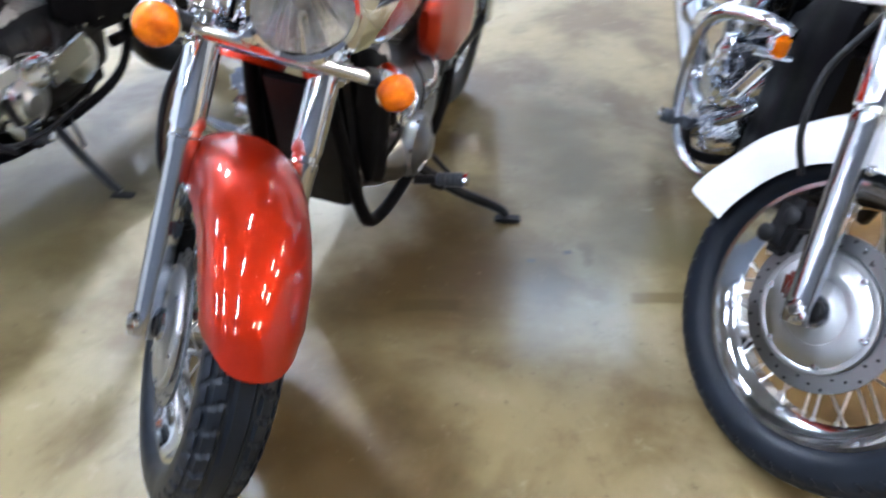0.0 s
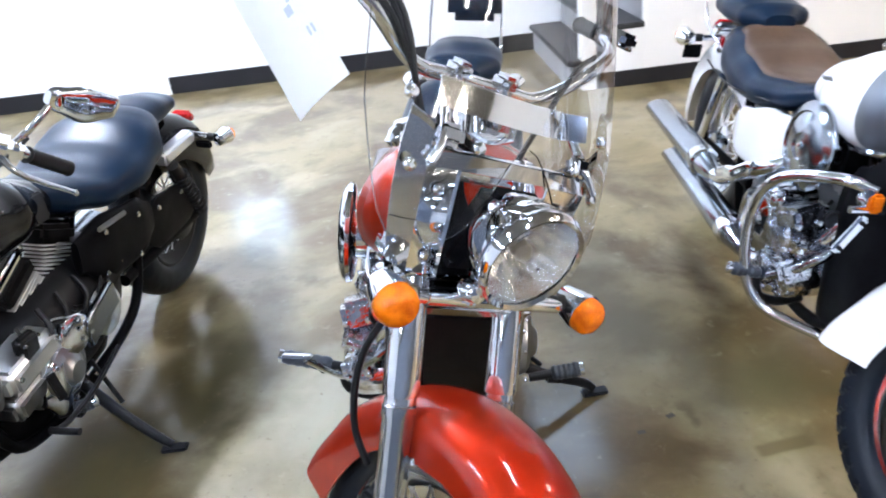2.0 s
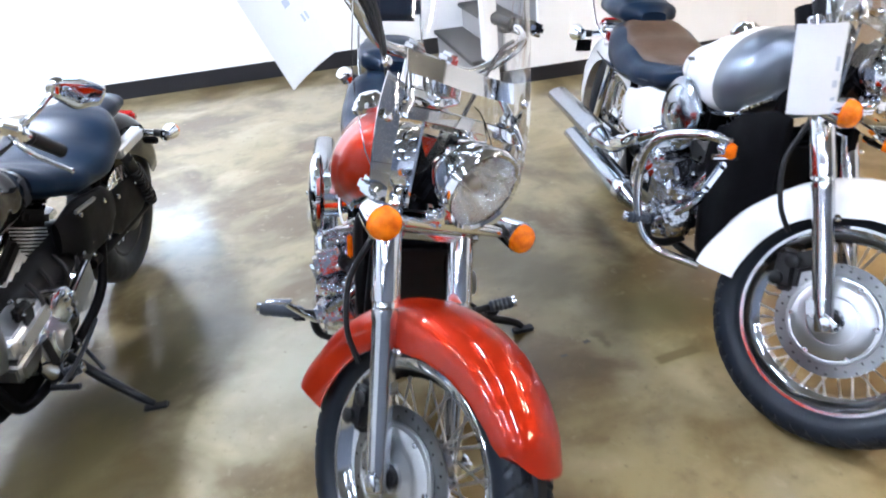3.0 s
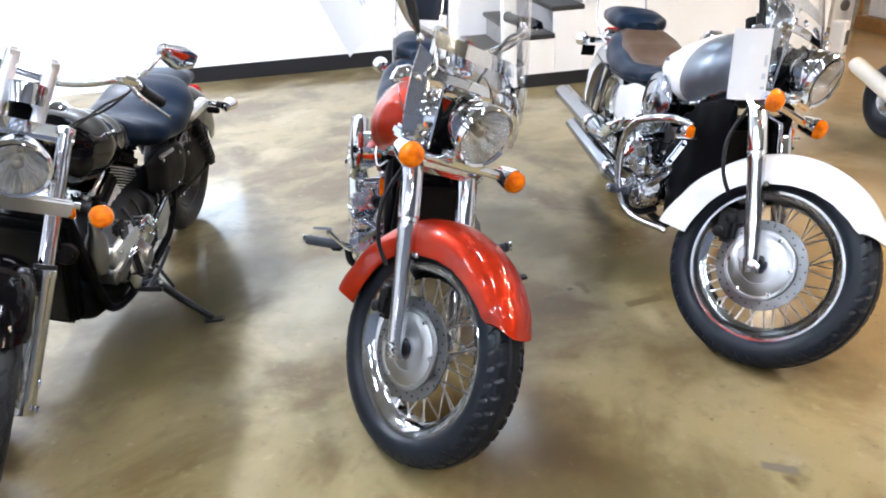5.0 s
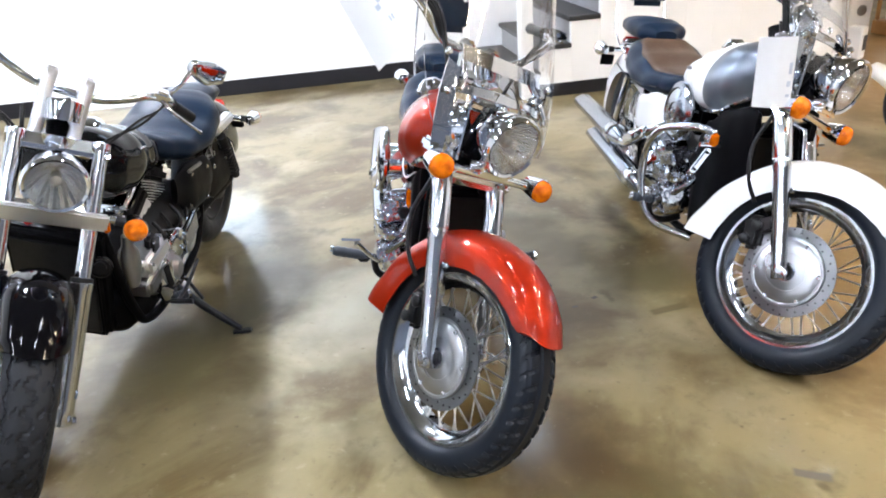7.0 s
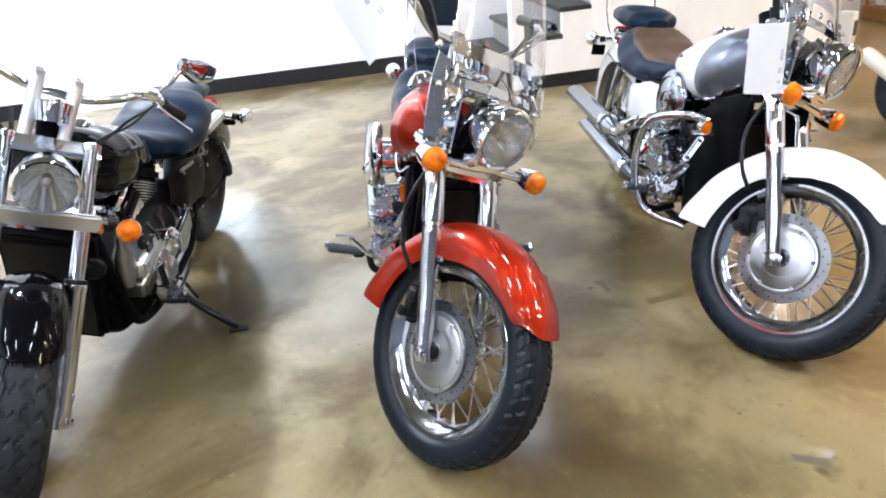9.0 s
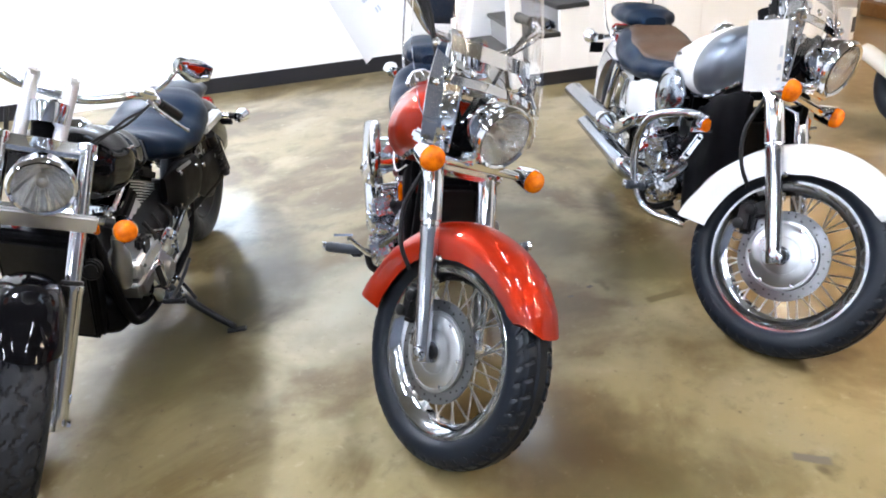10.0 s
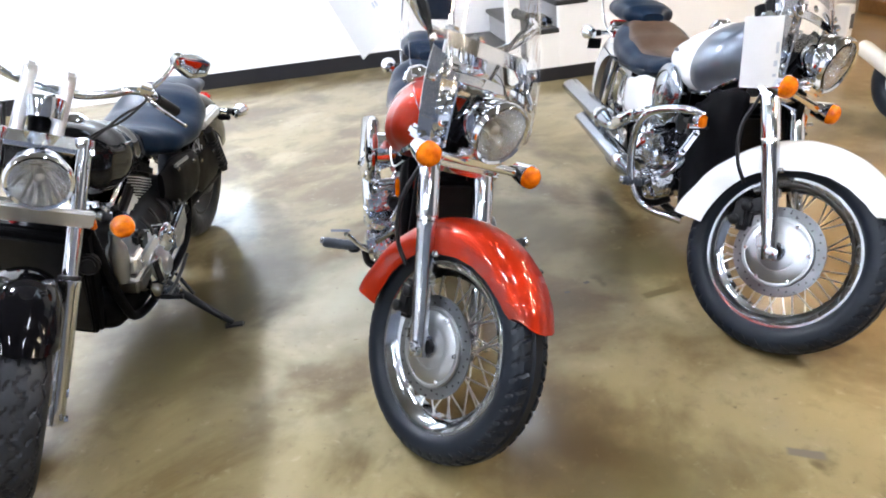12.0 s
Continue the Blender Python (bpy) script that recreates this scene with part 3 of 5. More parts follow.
    return cyl, n * pitch


def engine(bike, case=SATIN, front=(0.86, 0, 0.44)):
    """A narrow V-twin with cases, covers, heads and bolts."""
    bm = bmesh.new()
    softloft(bm, [(0.42, 0.06, 0.30, 0.46), (0.50, 0.12, 0.235, 0.52), (0.70, 0.15, 0.20, 0.52), (0.92, 0.145, 0.20, 0.49), (1.02, 0.10, 0.24, 0.44), (1.06, 0.05, 0.28, 0.38)], 20, 32, 3.2)
    eng = part("engine", bm, case, bike, "V-twin engine with chrome covers")
    for base, ax in ((front, (0.42, 0, 0.9)), ((0.70, 0, 0.46), (-0.42, 0, 0.9))):
        cyl, h = finned_cylinder(bike, Vector(base), ax)
        bm = bmesh.new()
        box(bm, (0, 0, h + 0.030), (0.135, 0.15, 0.050), (0, 0, 0), 0.014)
        part("cylinder_head", bm, case, cyl)
        bm = bmesh.new()
        box(bm, (0, 0, h + 0.078), (0.12, 0.165, 0.048), (0, 0, 0), 0.020, 3)
        for s in (-1, 1):
            lathe(bm, [(0.002, 0), (0.040, 0.0), (0.044, 0.006), (0.036, 0.016), (0.012, 0.020), (0.002, 0.021)], (0, s * 0.082, h + 0.064), (0, s, 0), 24)
        part("rocker_cover", bm, CHROME, cyl, "chrome rocker cover")
    for s in (-1, 1):
        bm = bmesh.new()
        cx = 0.76 if s < 0 else 0.90
        k = 1.0 if s < 0 else 0.72
        lathe(bm, [(0.112 * k, 0), (0.116 * k, 0.010), (0.116 * k, 0.030), (0.108 * k, 0.046), (0.085 * k, 0.056), (0.080 * k, 0.051), (0.055 * k, 0.060), (0.03, 0.072), (0.02, 0.074), (0.002, 0.074)], (cx, -0.165 if s < 0 else 0.135, 0.335), (0, s, 0), 40)
        cov = part("clutch_cover" if s < 0 else "generator_cover", bm, CHROME if s < 0 else SATIN, eng, "polished engine cover")
        bolt_heads(cov, [(cx + 0.103 * k * math.cos(a), -0.204 if s < 0 else 0.174, 0.335 + 0.103 * k * math.sin(a)) for a in (0.3, 1.3, 2.4, 3.5, 4.5, 5.5)], (0, s, 0))
        bm = bmesh.new()
        softloft(bm, [(0.72, 0.012, 0.27, 0.33, s * 0.14), (0.82, 0.030, 0.235, 0.40, s * 0.15), (0.98, 0.028, 0.25, 0.43, s * 0.14), (1.04, 0.012, 0.30, 0.38, s * 0.125)] if s < 0 else [(0.84, 0.02, 0.29, 0.33, 0.13), (0.88, 0.045, 0.26, 0.38, 0.13), (0.97, 0.045, 0.26, 0.39, 0.13), (1.02, 0.015, 0.30, 0.35, 0.12)], 14, 24, 2.6 if s < 0 else 2.0)
        cc = part("case_cover", bm, CAST if s < 0 else SATIN, eng)
        bolt_heads(cc, [(0.80 + 0.05 * k, s * 0.181, 0.245 + 0.012 * (k % 2)) for k in range(4)], (0, s, 0), 0.005)
    for s in (-1, 1):
        for k in range(5):
            bm = bmesh.new()
            xk = 0.62 + 0.085 * k
            tube(bm, [(xk, s * 0.115, 0.50), (xk + 0.02, s * (0.150 + 0.008 * (k % 2)), 0.46), (xk + 0.055, s * 0.158, 0.43 - 0.015 * (k % 3)), (xk + 0.07, s * 0.13, 0.36)], 0.0075 if k % 2 else 0.005, 10)
            part("oil_line", bm, CHROME if k % 2 and case is SATIN else RUBBER, eng)
        for k, (bx, bz, sx, sz) in enumerate(((0.58, 0.44, 0.10, 0.07), (0.98, 0.46, 0.07, 0.08), (0.76, 0.42, 0.06, 0.04))):
            bm = bmesh.new()
            box(bm, (bx, s * 0.146, bz), (sx, 0.036, sz), (0, 18 - 22 * k, 0), 0.012, 3)
            cv = part("side_casting", bm, (CAST if k else SATIN) if case is SATIN else ENGINE, eng)
            bolt_heads(cv, [(bx + dx * sx * 0.36, s * 0.163, bz + dz * sz * 0.32) for dx in (-1, 1) for dz in (-1, 1)], (0, s, 0), 0.0045)
    for k, (bx, bz, r) in enumerate(((0.95, 0.415, 0.050), (0.99, 0.30, 0.058), (0.90, 0.245, 0.042), (0.88, 0.47, 0.040))):
        bm = bmesh.new()
        lathe(bm, [(r, -0.05), (r, 0.03), (r * 0.93, 0.045), (r * 0.6, 0.052), (r * 0.55, 0.046), (r * 0.3, 0.056), (0.002, 0.058)], (bx, -0.165 - 0.012 * (k % 2), bz), (0.12, -1, 0.05 - 0.05 * k), 28)
        rl = part("round_cover", bm, CAST if case is SATIN else SATIN, eng, "round chrome engine cover")
        bolt_heads(rl, [(bx + 0.75 * r * math.cos(q) + 0.004, -0.214 - 0.012 * (k % 2), bz + 0.75 * r * math.sin(q)) for q in (0.6, 2.2, 3.7, 5.2)], (0.12, -1, 0), 0.004)
    if case is SATIN:
        for k, (bx, by, bz, sx, sy, sz, rx, ry, rz) in enumerate(((1.00, -0.205, 0.475, 0.10, 0.085, 0.060, 12, -20, 8), (1.03, -0.185, 0.415, 0.07, 0.110, 0.055, -14, 25, -12), (0.97, -0.225, 0.400, 0.11, 0.050, 0.080, 8, 12, 16),
                                                                   (1.02, -0.205, 0.335, 0.08, 0.080, 0.060, 20, -16, -8), (0.95, -0.235, 0.300, 0.09, 0.040, 0.070, -10, 18, 10))):
            bm = bmesh.new()
            box(bm, (bx, by, bz), (sx, sy, sz), (rx, ry, rz), 0.013, 2)
            fc = part("faceted_casting", bm, CAST, eng, "faceted chrome casting")
            bolt_heads(fc, [(bx + sx * 0.52, by + dy * sy * 0.3, bz + 0.006 * dy) for dy in (-1, 1)], (1, -0.2, 0.1), 0.0055)
        bm = bmesh.new()
        tube(bm, [(1.00, -0.245, 0.300), (1.045, -0.215, 0.345), (1.075, -0.165, 0.400), (1.07, -0.12, 0.44)], 0.013, 12)
        part("coolant_pipe", bm, PIPE, eng, "curved chrome coolant pipe")
        bm = bmesh.new()
        lathe(bm, [(0.018, -0.012), (0.024, 0.0), (0.020, 0.004), (0.014, -0.002), (0.002, -0.004)], (1.055, -0.155, 0.492), (1, -0.1, 0.1), 20)
        part("plug_socket", bm, DARKMETAL, eng, "dark round socket")
    for k in range(4):
        bm = bmesh.new()
        tube(bm, [(0.70 + 0.045 * k, -0.10, 0.40), (0.685 + 0.062 * k, -0.108, 0.56)], 0.008, 10, smooth=False)
        part("pushrod_tube", bm, CHROME, eng)
    return eng


def seat_piece(name, bike, keys, material, label, power=2.6, n=22):
    bm = bmesh.new()
    softloft(bm, keys, n, 32, power)
    return part(name, bm, material, bike, label)


def footpeg(bike, s, at, inner, pedal=True):
    bm = bmesh.new()
    tube(bm, [inner, at], 0.011, 12, smooth=False)
    box(bm, (Vector(inner) + Vector(at)) / 2 + Vector((0, 0, -0.012)), (0.03, 0.04, 0.02), (0, 0, 0), 0.005)
    p = part("footpeg", bm, DARKMETAL, bike, "folding footpeg with a rubber grip")
    bm = bmesh.new()
    a, o = Vector(inner).lerp(Vector(at), 0.45), Vector(at)
    d = (o - a)
    L = d.length
    lathe(bm, [(0.012, 0)] + [(0.019 if k % 2 else 0.0165, L * (k + 0.5) / 11) for k in range(11)] + [(0.015, L)], a, d, 18)
    part("rubber_grip", bm, PEG, p, "ribbed grey-black rubber grip")
    bm = bmesh.new()
    lathe(bm, [(0.006, 0), (0.016, 0.001), (0.016, 0.010), (0.006, 0.013)], at, d, 16)
    part("end_cap", bm, CHROME, p)
    return p


def sidestand(bike, foot, pivot=(0.78, 0.12, 0.20)):
    f, p = Vector(foot), Vector(pivot)
    bm = bmesh.new()
    tube(bm, [p, p.lerp(f, 0.5) + Vector((0.01, 0, 0.006)), f + Vector((0, -0.03, 0.03)), f + Vector((0, 0.0, 0.012))], (0.017, 0.011), 12)
    box(bm, p, (0.06, 0.035, 0.06), (20, 0, 0), 0.008)
    s = part("sidestand", bm, DARKMETAL, bike, "black steel sidestand, folded out")
    bm = bmesh.new()
    box(bm, f + Vector((0.0, 0.005, 0.000)), (0.036, 0.075, 0.011), (7, 0, 10), 0.005)
    part("foot_plate", bm, DARKMETAL, s)
    bm = bmesh.new()
    tube(bm, [p + Vector((-0.05, 0.02, 0.03)), p.lerp(f, 0.45) + Vector((-0.02, 0, 0.01))], 0.007, 8, smooth=False)
    part("return_spring", bm, DARKMETAL, s)
    return s


def exhaust(bike, pts, r=0.021, muffler=None, tip=0.0):
    bm = bmesh.new()
    tube(bm, pts, r, 18, steps=8)
    e = part("exhaust_pipe", bm, CHROME, bike, "chrome exhaust pipe")
    if muffler:
        a, b = Vector(muffler[0]), Vector(muffler[1])
        d = b - a
        L = d.length
        bm = bmesh.new()
        lathe(bm, [(r, 0), (r * 1.25, 0.02), (r * 2.0, L * 0.16), (r * 2.15, L * 0.2), (r * 2.1, L * 0.5), (r * 2.0, L * 0.985), (r * 1.8, L), (r * 1.55, L - 0.004), (r * 1.5, L - 0.08)], a, d, 28)
        for v in bm.verts:
            k = (v.co - a).dot(d) / L / L
            if k > 0.9:
                v.co -= d.normalized() * (v.co.z - b.z) * 1.1
        mu = part("muffler", bm, PIPE, e, "chrome slash-cut muffler")
        bm = bmesh.new()
        lathe(bm, [(r * 2.0, L * 0.14), (r * 2.3, L * 0.15), (r * 2.3, L * 0.21), (r * 2.1, L * 0.22)], a, d, 24)
        part("clamp", bm, CHROME, mu)
    return e


def handlebar(bike, F, pts, r=0.0125, grip=0.12, riser_y=0.05, riser=((1.19, 0.985), (1.17, 1.06)), riser_r=0.016, riser_mat=CHROME):
    """A pulled-back bar with both grips, switch boxes, levers and cables."""
    full = [Vector((x, -y, z)) for x, y, z in pts[::-1]] + [Vector(p) for p in pts]
    bm = bmesh.new()
    tube(bm, full, r, 16, steps=8)
    bm.transform(F)
    bar = part("handlebar", bm, CHROME, bike, "chrome pulled-back handlebar")
    for s in (-1, 1):
        end = Vector((pts[-1][0], s * pts[-1][1], pts[-1][2]))
        prev = Vector((pts[-2][0], s * pts[-2][1], pts[-2][2]))
        d = (end - prev).normalized()
        bm = bmesh.new()
        lathe(bm, [(0.013, 0), (0.019, 0.002)] + [(0.0165 + 0.0012 * (k % 2), 0.006 + grip * k / 12) for k in range(12)] + [(0.019, grip - 0.004), (0.010, grip)], end - d * grip, d, 16)
        bm.transform(F)
        part("grip", bm, RUBBER, bar, "black rubber grip")
        bm = bmesh.new()
        box(bm, end - d * (grip + 0.028), (0.046, 0.034, 0.04), (0, 0, 0), 0.009)
        box(bm, end - d * (grip + 0.065) + Vector((0.02, 0, 0.012)), (0.06, 0.05, 0.03), (0, 0, 0), 0.009)
        bm.transform(F)
        part("switch_box", bm, BLACK if s < 0 else CHROME, bar)
        bm = bmesh.new()
        a = end - d * (grip + 0.06) + Vector((0.04, 0, 0.0))
        tube(bm, [a, a + d * 0.06 + Vector((0.050, 0, -0.002)), a + d * 0.205 + Vector((0.060, 0, -0.004))], (0.009, 0.0065), 10, flat=0.7)
        lathe(bm, [(0.004, -0.006), (0.008, 0), (0.004, 0.006)], a + d * 0.207 + Vector((0.060, 0, -0.004)), d, 10)
        bm.transform(F)
        part("lever", bm, ALU, bar, "polished lever")
        bm = bmesh.new()
        (x0, z0), (x1, z1) = riser
        tube(bm, [(x0, s * riser_y, z0), (x1, s * riser_y, z1)], riser_r, 18, smooth=False)
        box(bm, (x1, s * riser_y, z1), (0.045, 0.034, 0.03), (0, 0, 0), 0.008)
        bm.transform(F)
        part("riser", bm, riser_mat, bar)
    return bar


def wedge_mirror(bike, F, base, near, far, s):
    """A chrome mirror with a tapering wedge-shaped shell, its glass turned back."""
    a, b = Vector(near), Vector(far)
    d = (b - a).normalized()
    bm = bmesh.new()
    tube(bm, [base, (Vector(base) + a) / 2 + Vector((0.014, s * 0.01, 0.0)), a + d * 0.02], 0.0075, 10)
    bm.transform(F)
    mm = part("mirror", bm, CHROME, bike, "chrome wedge mirror on a short stalk")
    L = (b - a).length
    M = Matrix.Translation(a) @ d.to_track_quat("X", "Z").to_matrix().to_4x4()
    bm = bmesh.new()
    softloft(bm, [(0.0, 0.010, -0.014, 0.014), (0.02, 0.020, -0.030, 0.026), (L * 0.5, 0.024, -0.048, 0.036), (L * 0.9, 0.018, -0.034, 0.026), (L, 0.006, -0.010, 0.006)], 14, 24, 3.2)
    bm.transform(F @ M)
    part("mirror_shell", bm, CHROME, mm, "chrome mirror shell")
    bm = bmesh.new()
    softloft(bm, [(0.03, 0.002, -0.020, 0.016, s * 0.021), (L * 0.5, 0.002, -0.038, 0.026, s * 0.0245), (L * 0.88, 0.002, -0.024, 0.016, s * 0.019)], 8, 20, 3.2)
    bm.transform(F @ M)
    part("mirror_glass", bm, REFLECT, mm)
    return mm


def front_end(bike, F, fender_mat, fender_keys, a0, a1, tread, cover, wheel_hw=0.062, fender_label="", spokes=40, clamp_w=0.30, legs=((1.24, 0.93), (1.432, 0.585), (1.603, 0.262)), gap=0.105, nose=9.0, tail=7.0, tyre_mat=TYRE, r_low=0.0262):
    """Everything that turns with the bars, but for bars, lamps and screen."""
    W = F @ Matrix.Translation(AXLE)
    wheel("front_wheel", bike, W, 0.318, wheel_hw, tread, spokes, tyre_mat=tyre_mat)
    top, knee, foot = legs
    for s in (-1, 1):
        fork_leg(bike, F, s * gap, top, knee, foot, r_low=r_low, cover=cover)
    bm = bmesh.new()
    tube(bm, [AXLE + Vector((0, -0.128, 0)), AXLE + Vector((0, 0.128, 0))], 0.009, 12, smooth=False)
    for s in (-1, 1):
        lathe(bm, [(0.017, 0), (0.017, 0.008), (0.012, 0.010), (0.009, 0.010)], AXLE + Vector((0, s * 0.128, 0)), (0, s, 0), 6)
    bm.transform(F)
    part("axle_bolt", bm, CHROME, bike)
    bm = bmesh.new()
    fender_mesh(bm, (AXLE.x, AXLE.z), fender_keys, a0, a1, 60, 0.0035, 17, nose, tail)
    bm.transform(F)
    fen = part("front_fender", bm, fender_mat, bike, fender_label)
    for s in (-1, 1):
        bm = bmesh.new()
        lathe(bm, [(0.009, 0), (0.009, 0.004), (0.006, 0.007), (0.002, 0.008)], (1.497, s * 0.086, 0.52), (0, s, 0), 12)
        bm.transform(F)
        part("bolt", bm, CHROME, fen)
    # brake caliper and hose on the rider's right
    bm = bmesh.new()
    box(bm, (AXLE.x - 0.152, -0.064, AXLE.z + 0.062), (0.060, 0.056, 0.110), (0, -16, 0), 0.016, 3)
    box(bm, (AXLE.x - 0.118, -0.070, AXLE.z + 0.105), (0.07, 0.03, 0.05), (0, -40, 0), 0.008)
    for k in (-0.028, 0.028):
        lathe(bm, [(0.017, 0), (0.017, 0.008), (0.012, 0.012), (0.002, 0.013)], (AXLE.x - 0.152 + k * 0.3, -0.092, AXLE.z + 0.062 + k), (0, -1, 0), 18)
    bm.transform(F)
    cal = part("brake_caliper", bm, ENGINE, bike, "black brake caliper")
    bm = bmesh.new()
    tube(bm, [(1.415, -0.100, 0.44), (1.372, -0.128, 0.50), (1.335, -0.135, 0.60), (1.335, -0.115, 0.72), (1.29, -0.09, 0.83), (1.20, -0.10, 0.98)], 0.0065, 10, steps=8)
    bm.transform(F)
    part("brake_hose", bm, RUBBER, cal, "black brake hose")
    # yokes
    bm = bmesh.new()
    box(bm, (1.352, 0, 0.735), (0.055, clamp_w, 0.045), (0, 30, 0), 0.012)
    bm.transform(F)
    part("lower_yoke", bm, CHROME, bike)
    bm = bmesh.new()
    box(bm, (top[0], 0, top[1] - 0.008), (0.06, 2 * gap + 0.05, 0.028), (0, 30, 0), 0.010)
    for s in (-1, 1):
        lathe(bm, [(0.026, 0), (0.026, 0.016), (0.018, 0.021), (0.002, 0.022)], (top[0], s * gap, top[1]), (-0.5, 0, 0.86), 24)
    bm.transform(F)
    part("upper_yoke", bm, CHROME, bike)


TANK = [(0.600, 0.018, 0.712, 0.735), (0.65, 0.066, 0.698, 0.768), (0.75, 0.122, 0.680, 0.812), (0.88, 0.162, 0.664, 0.860), (1.02, 0.186, 0.655, 0.908), (1.12, 0.186, 0.668, 0.928),
        (1.19, 0.162, 0.712, 0.925), (1.232, 0.110, 0.752, 0.905), (1.245, 0.03, 0.80, 0.87)]


def cruiser(name, X, paint, label, group, screen, two_tone, guard, seed=0):
    """A classic-fendered cruiser on wire wheels."""
    x, y, yaw, lean, steer = X
    bike = empty(name, bike_pose(x, y, yaw, lean), label, "motorcycle", group)
    F = steer_pose(steer)
    keys = [(38, 0.345, 0.070, 0.002), (52, 0.352, 0.078, 0.009), (66, 0.356, 0.083, 0.017), (80, 0.358, 0.085, 0.025), (94, 0.359, 0.087, 0.033), (108, 0.360, 0.088, 0.040), (140, 0.362, 0.088, 0.036), (165, 0.376, 0.089, 0.050), (186, 0.398, 0.089, 0.066)]
    front_end(bike, F, paint, keys, 38, 185, tread_blocks, (0.02, 0.98), tail=0.0, fender_label="deep skirted %s front mudguard" % ("pearl-white" if two_tone else "orange-red"))
    headlamp(bike, F, (1.452, 0, 0.868), (0.98, 0, -0.12))
    bm = bmesh.new()
    box(bm, (1.345, 0, 0.86), (0.06, 0.13, 0.16), (0, 15, 0), 0.02, 3)
    bm.transform(F)
    part("headlamp_bracket", bm, BLACK, bike)
    bm = bmesh.new()
    box(bm, (1.412, 0.0, 0.782), (0.055, 0.125, 0.030), (0, 12, 0), 0.010, 3)
    for s in (-1, 1):
        lathe(bm, [(0.016, -0.02), (0.018, 0), (0.014, 0.014), (0.004, 0.018)], (1.425, s * 0.055, 0.790), (0.9, 0, 0.3), 16)
    bm.transform(F)
    part("lamp_mount", bm, CHROME, bike, "chrome lamp mounting block")
    bm = bmesh.new()
    bz = 0.744 if two_tone else 0.764
    tube(bm, [(1.405, -0.12, bz), (1.405, 0.16, bz)], 0.0125, 16, smooth=False)
    bm.transform(F)
    part("indicator_bar", bm, CHROME, bike, "chrome indicator crossbar")
    for s in (-1, 1):
        signal("indicator", bike, (1.425, 0.010 + s * 0.198, bz + 0.002), (1.405, 0.010 + s * 0.12, bz), (1, s * 0.10, 0.02), F)
    # tank
    bm = bmesh.new()
    softloft(bm, TANK, 36, 44, 2.15)
    for v in bm.verts:
        hw, z0, z1 = interp(TANK, v.co.x)
        f = min(1.0, max(0.0, (v.co.z - z0) / (z1 - z0)))
        v.co.z = z0 + (z1 - z0) * f ** 1.45
    tank = part("fuel_tank", bm, TWOTONE if two_tone else paint, bike, "silver-grey and white teardrop tank" if two_tone else "orange-red teardrop tank")
    if two_tone:
        bm = bmesh.new()
        for k in range(7):
            box(bm, (0.80 + k * 0.014, -0.1335 - k * 0.0042, 0.772 + 0.003 * k), (0.009, 0.003, 0.013), (28, 0, 14), 0.0008, 1)
        part("lettering_bars", bm, SATIN, tank)
    bm = bmesh.new()
    for s in (-1, 1):
        line = []
        for k in range(15):
            xx = 0.62 + 0.61 * k / 14
            hw, z0, z1 = interp(TANK, xx)
            line.append((xx, s * (hw * 0.74 + 0.004), z0 + (z1 - z0) * 0.055))
        tube(bm, line, 0.0095, 8, steps=2)
    part("tank_trim", bm, CHROME, tank, "chrome trim strip")
    bm = bmesh.new()
    cp = (0.875, 0, 0.862) if two_tone else (1.075, -0.085, 0.912)
    lathe(bm, [(0.045, -0.004), (0.047, 0.006), (0.040, 0.014), (0.036, 0.022), (0.026, 0.028), (0.022, 0.034), (0.010, 0.036), (0.002, 0.036)], cp, (-0.1, 0 if two_tone else -0.25, 1), 32)
    part("fuel_cap", bm, CHROME, tank, "chrome fuel cap")
    # frame, cowl, engine
    bm = bmesh.new()
    for s in (-1, 1):
        tube(bm, [(1.20, s * 0.03, 0.86), (1.235, s * 0.075, 0.66), (1.14, s * 0.11, 0.30), (1.02, s * 0.12, 0.185), (0.70, s * 0.125, 0.18), (0.44, s * 0.12, 0.24), (0.34, s * 0.11, 0.46), (0.30, s * 0.10, 0.60)], 0.016, 12)
    tube(bm, [(1.18, 0, 0.80), (0.90, 0, 0.68), (0.55, 0, 0.60), (0.20, 0, 0.60)], 0.025, 12)
    tube(bm, [(1.155, 0, 0.98), (1.285, 0, 0.74)], 0.033, 20, smooth=False)
    part("frame", bm, BLACK, bike, "black tubular frame")
    bm = bmesh.new()
    box(bm, (1.165, 0.0 if guard else 0.022, 0.475), (0.07, 0.215 if guard else 0.17, 0.39), (0, 14, 0), 0.018, 3)
    rad = part("radiator", bm, BLACK, bike, "black radiator with a cowl")
    bm = bmesh.new()
    box(bm, (1.202, 0.0 if guard else 0.022, 0.466), (0.010, 0.17 if guard else 0.14, 0.33), (0, 14, 0), 0.002)
    part("core", bm, ENGINE, rad)
    for s in (-1, 1):
        bm = bmesh.new()
        softloft(bm, [(1.02, 0.008, 0.40, 0.57, s * 0.128), (1.075, 0.020, 0.22, 0.64, s * 0.130), (1.20, 0.024, 0.24, 0.715, s * 0.124), (1.30, 0.020, 0.36, 0.745, s * 0.108), (1.345, 0.010, 0.52, 0.74, s * 0.095)] if guard else [(1.0, 0.008, 0.42, 0.56, s * 0.126), (1.04, 0.016, 0.30, 0.62, s * 0.126), (1.11, 0.018, 0.34, 0.66, s * 0.118), (1.16, 0.008, 0.55, 0.69, s * 0.105)], 14, 24, 3.0)
        part("radiator_cowl", bm, BLACK, rad)
    eng = engine(bike, SATIN)
    # air cleaner, right
    bm = bmesh.new()
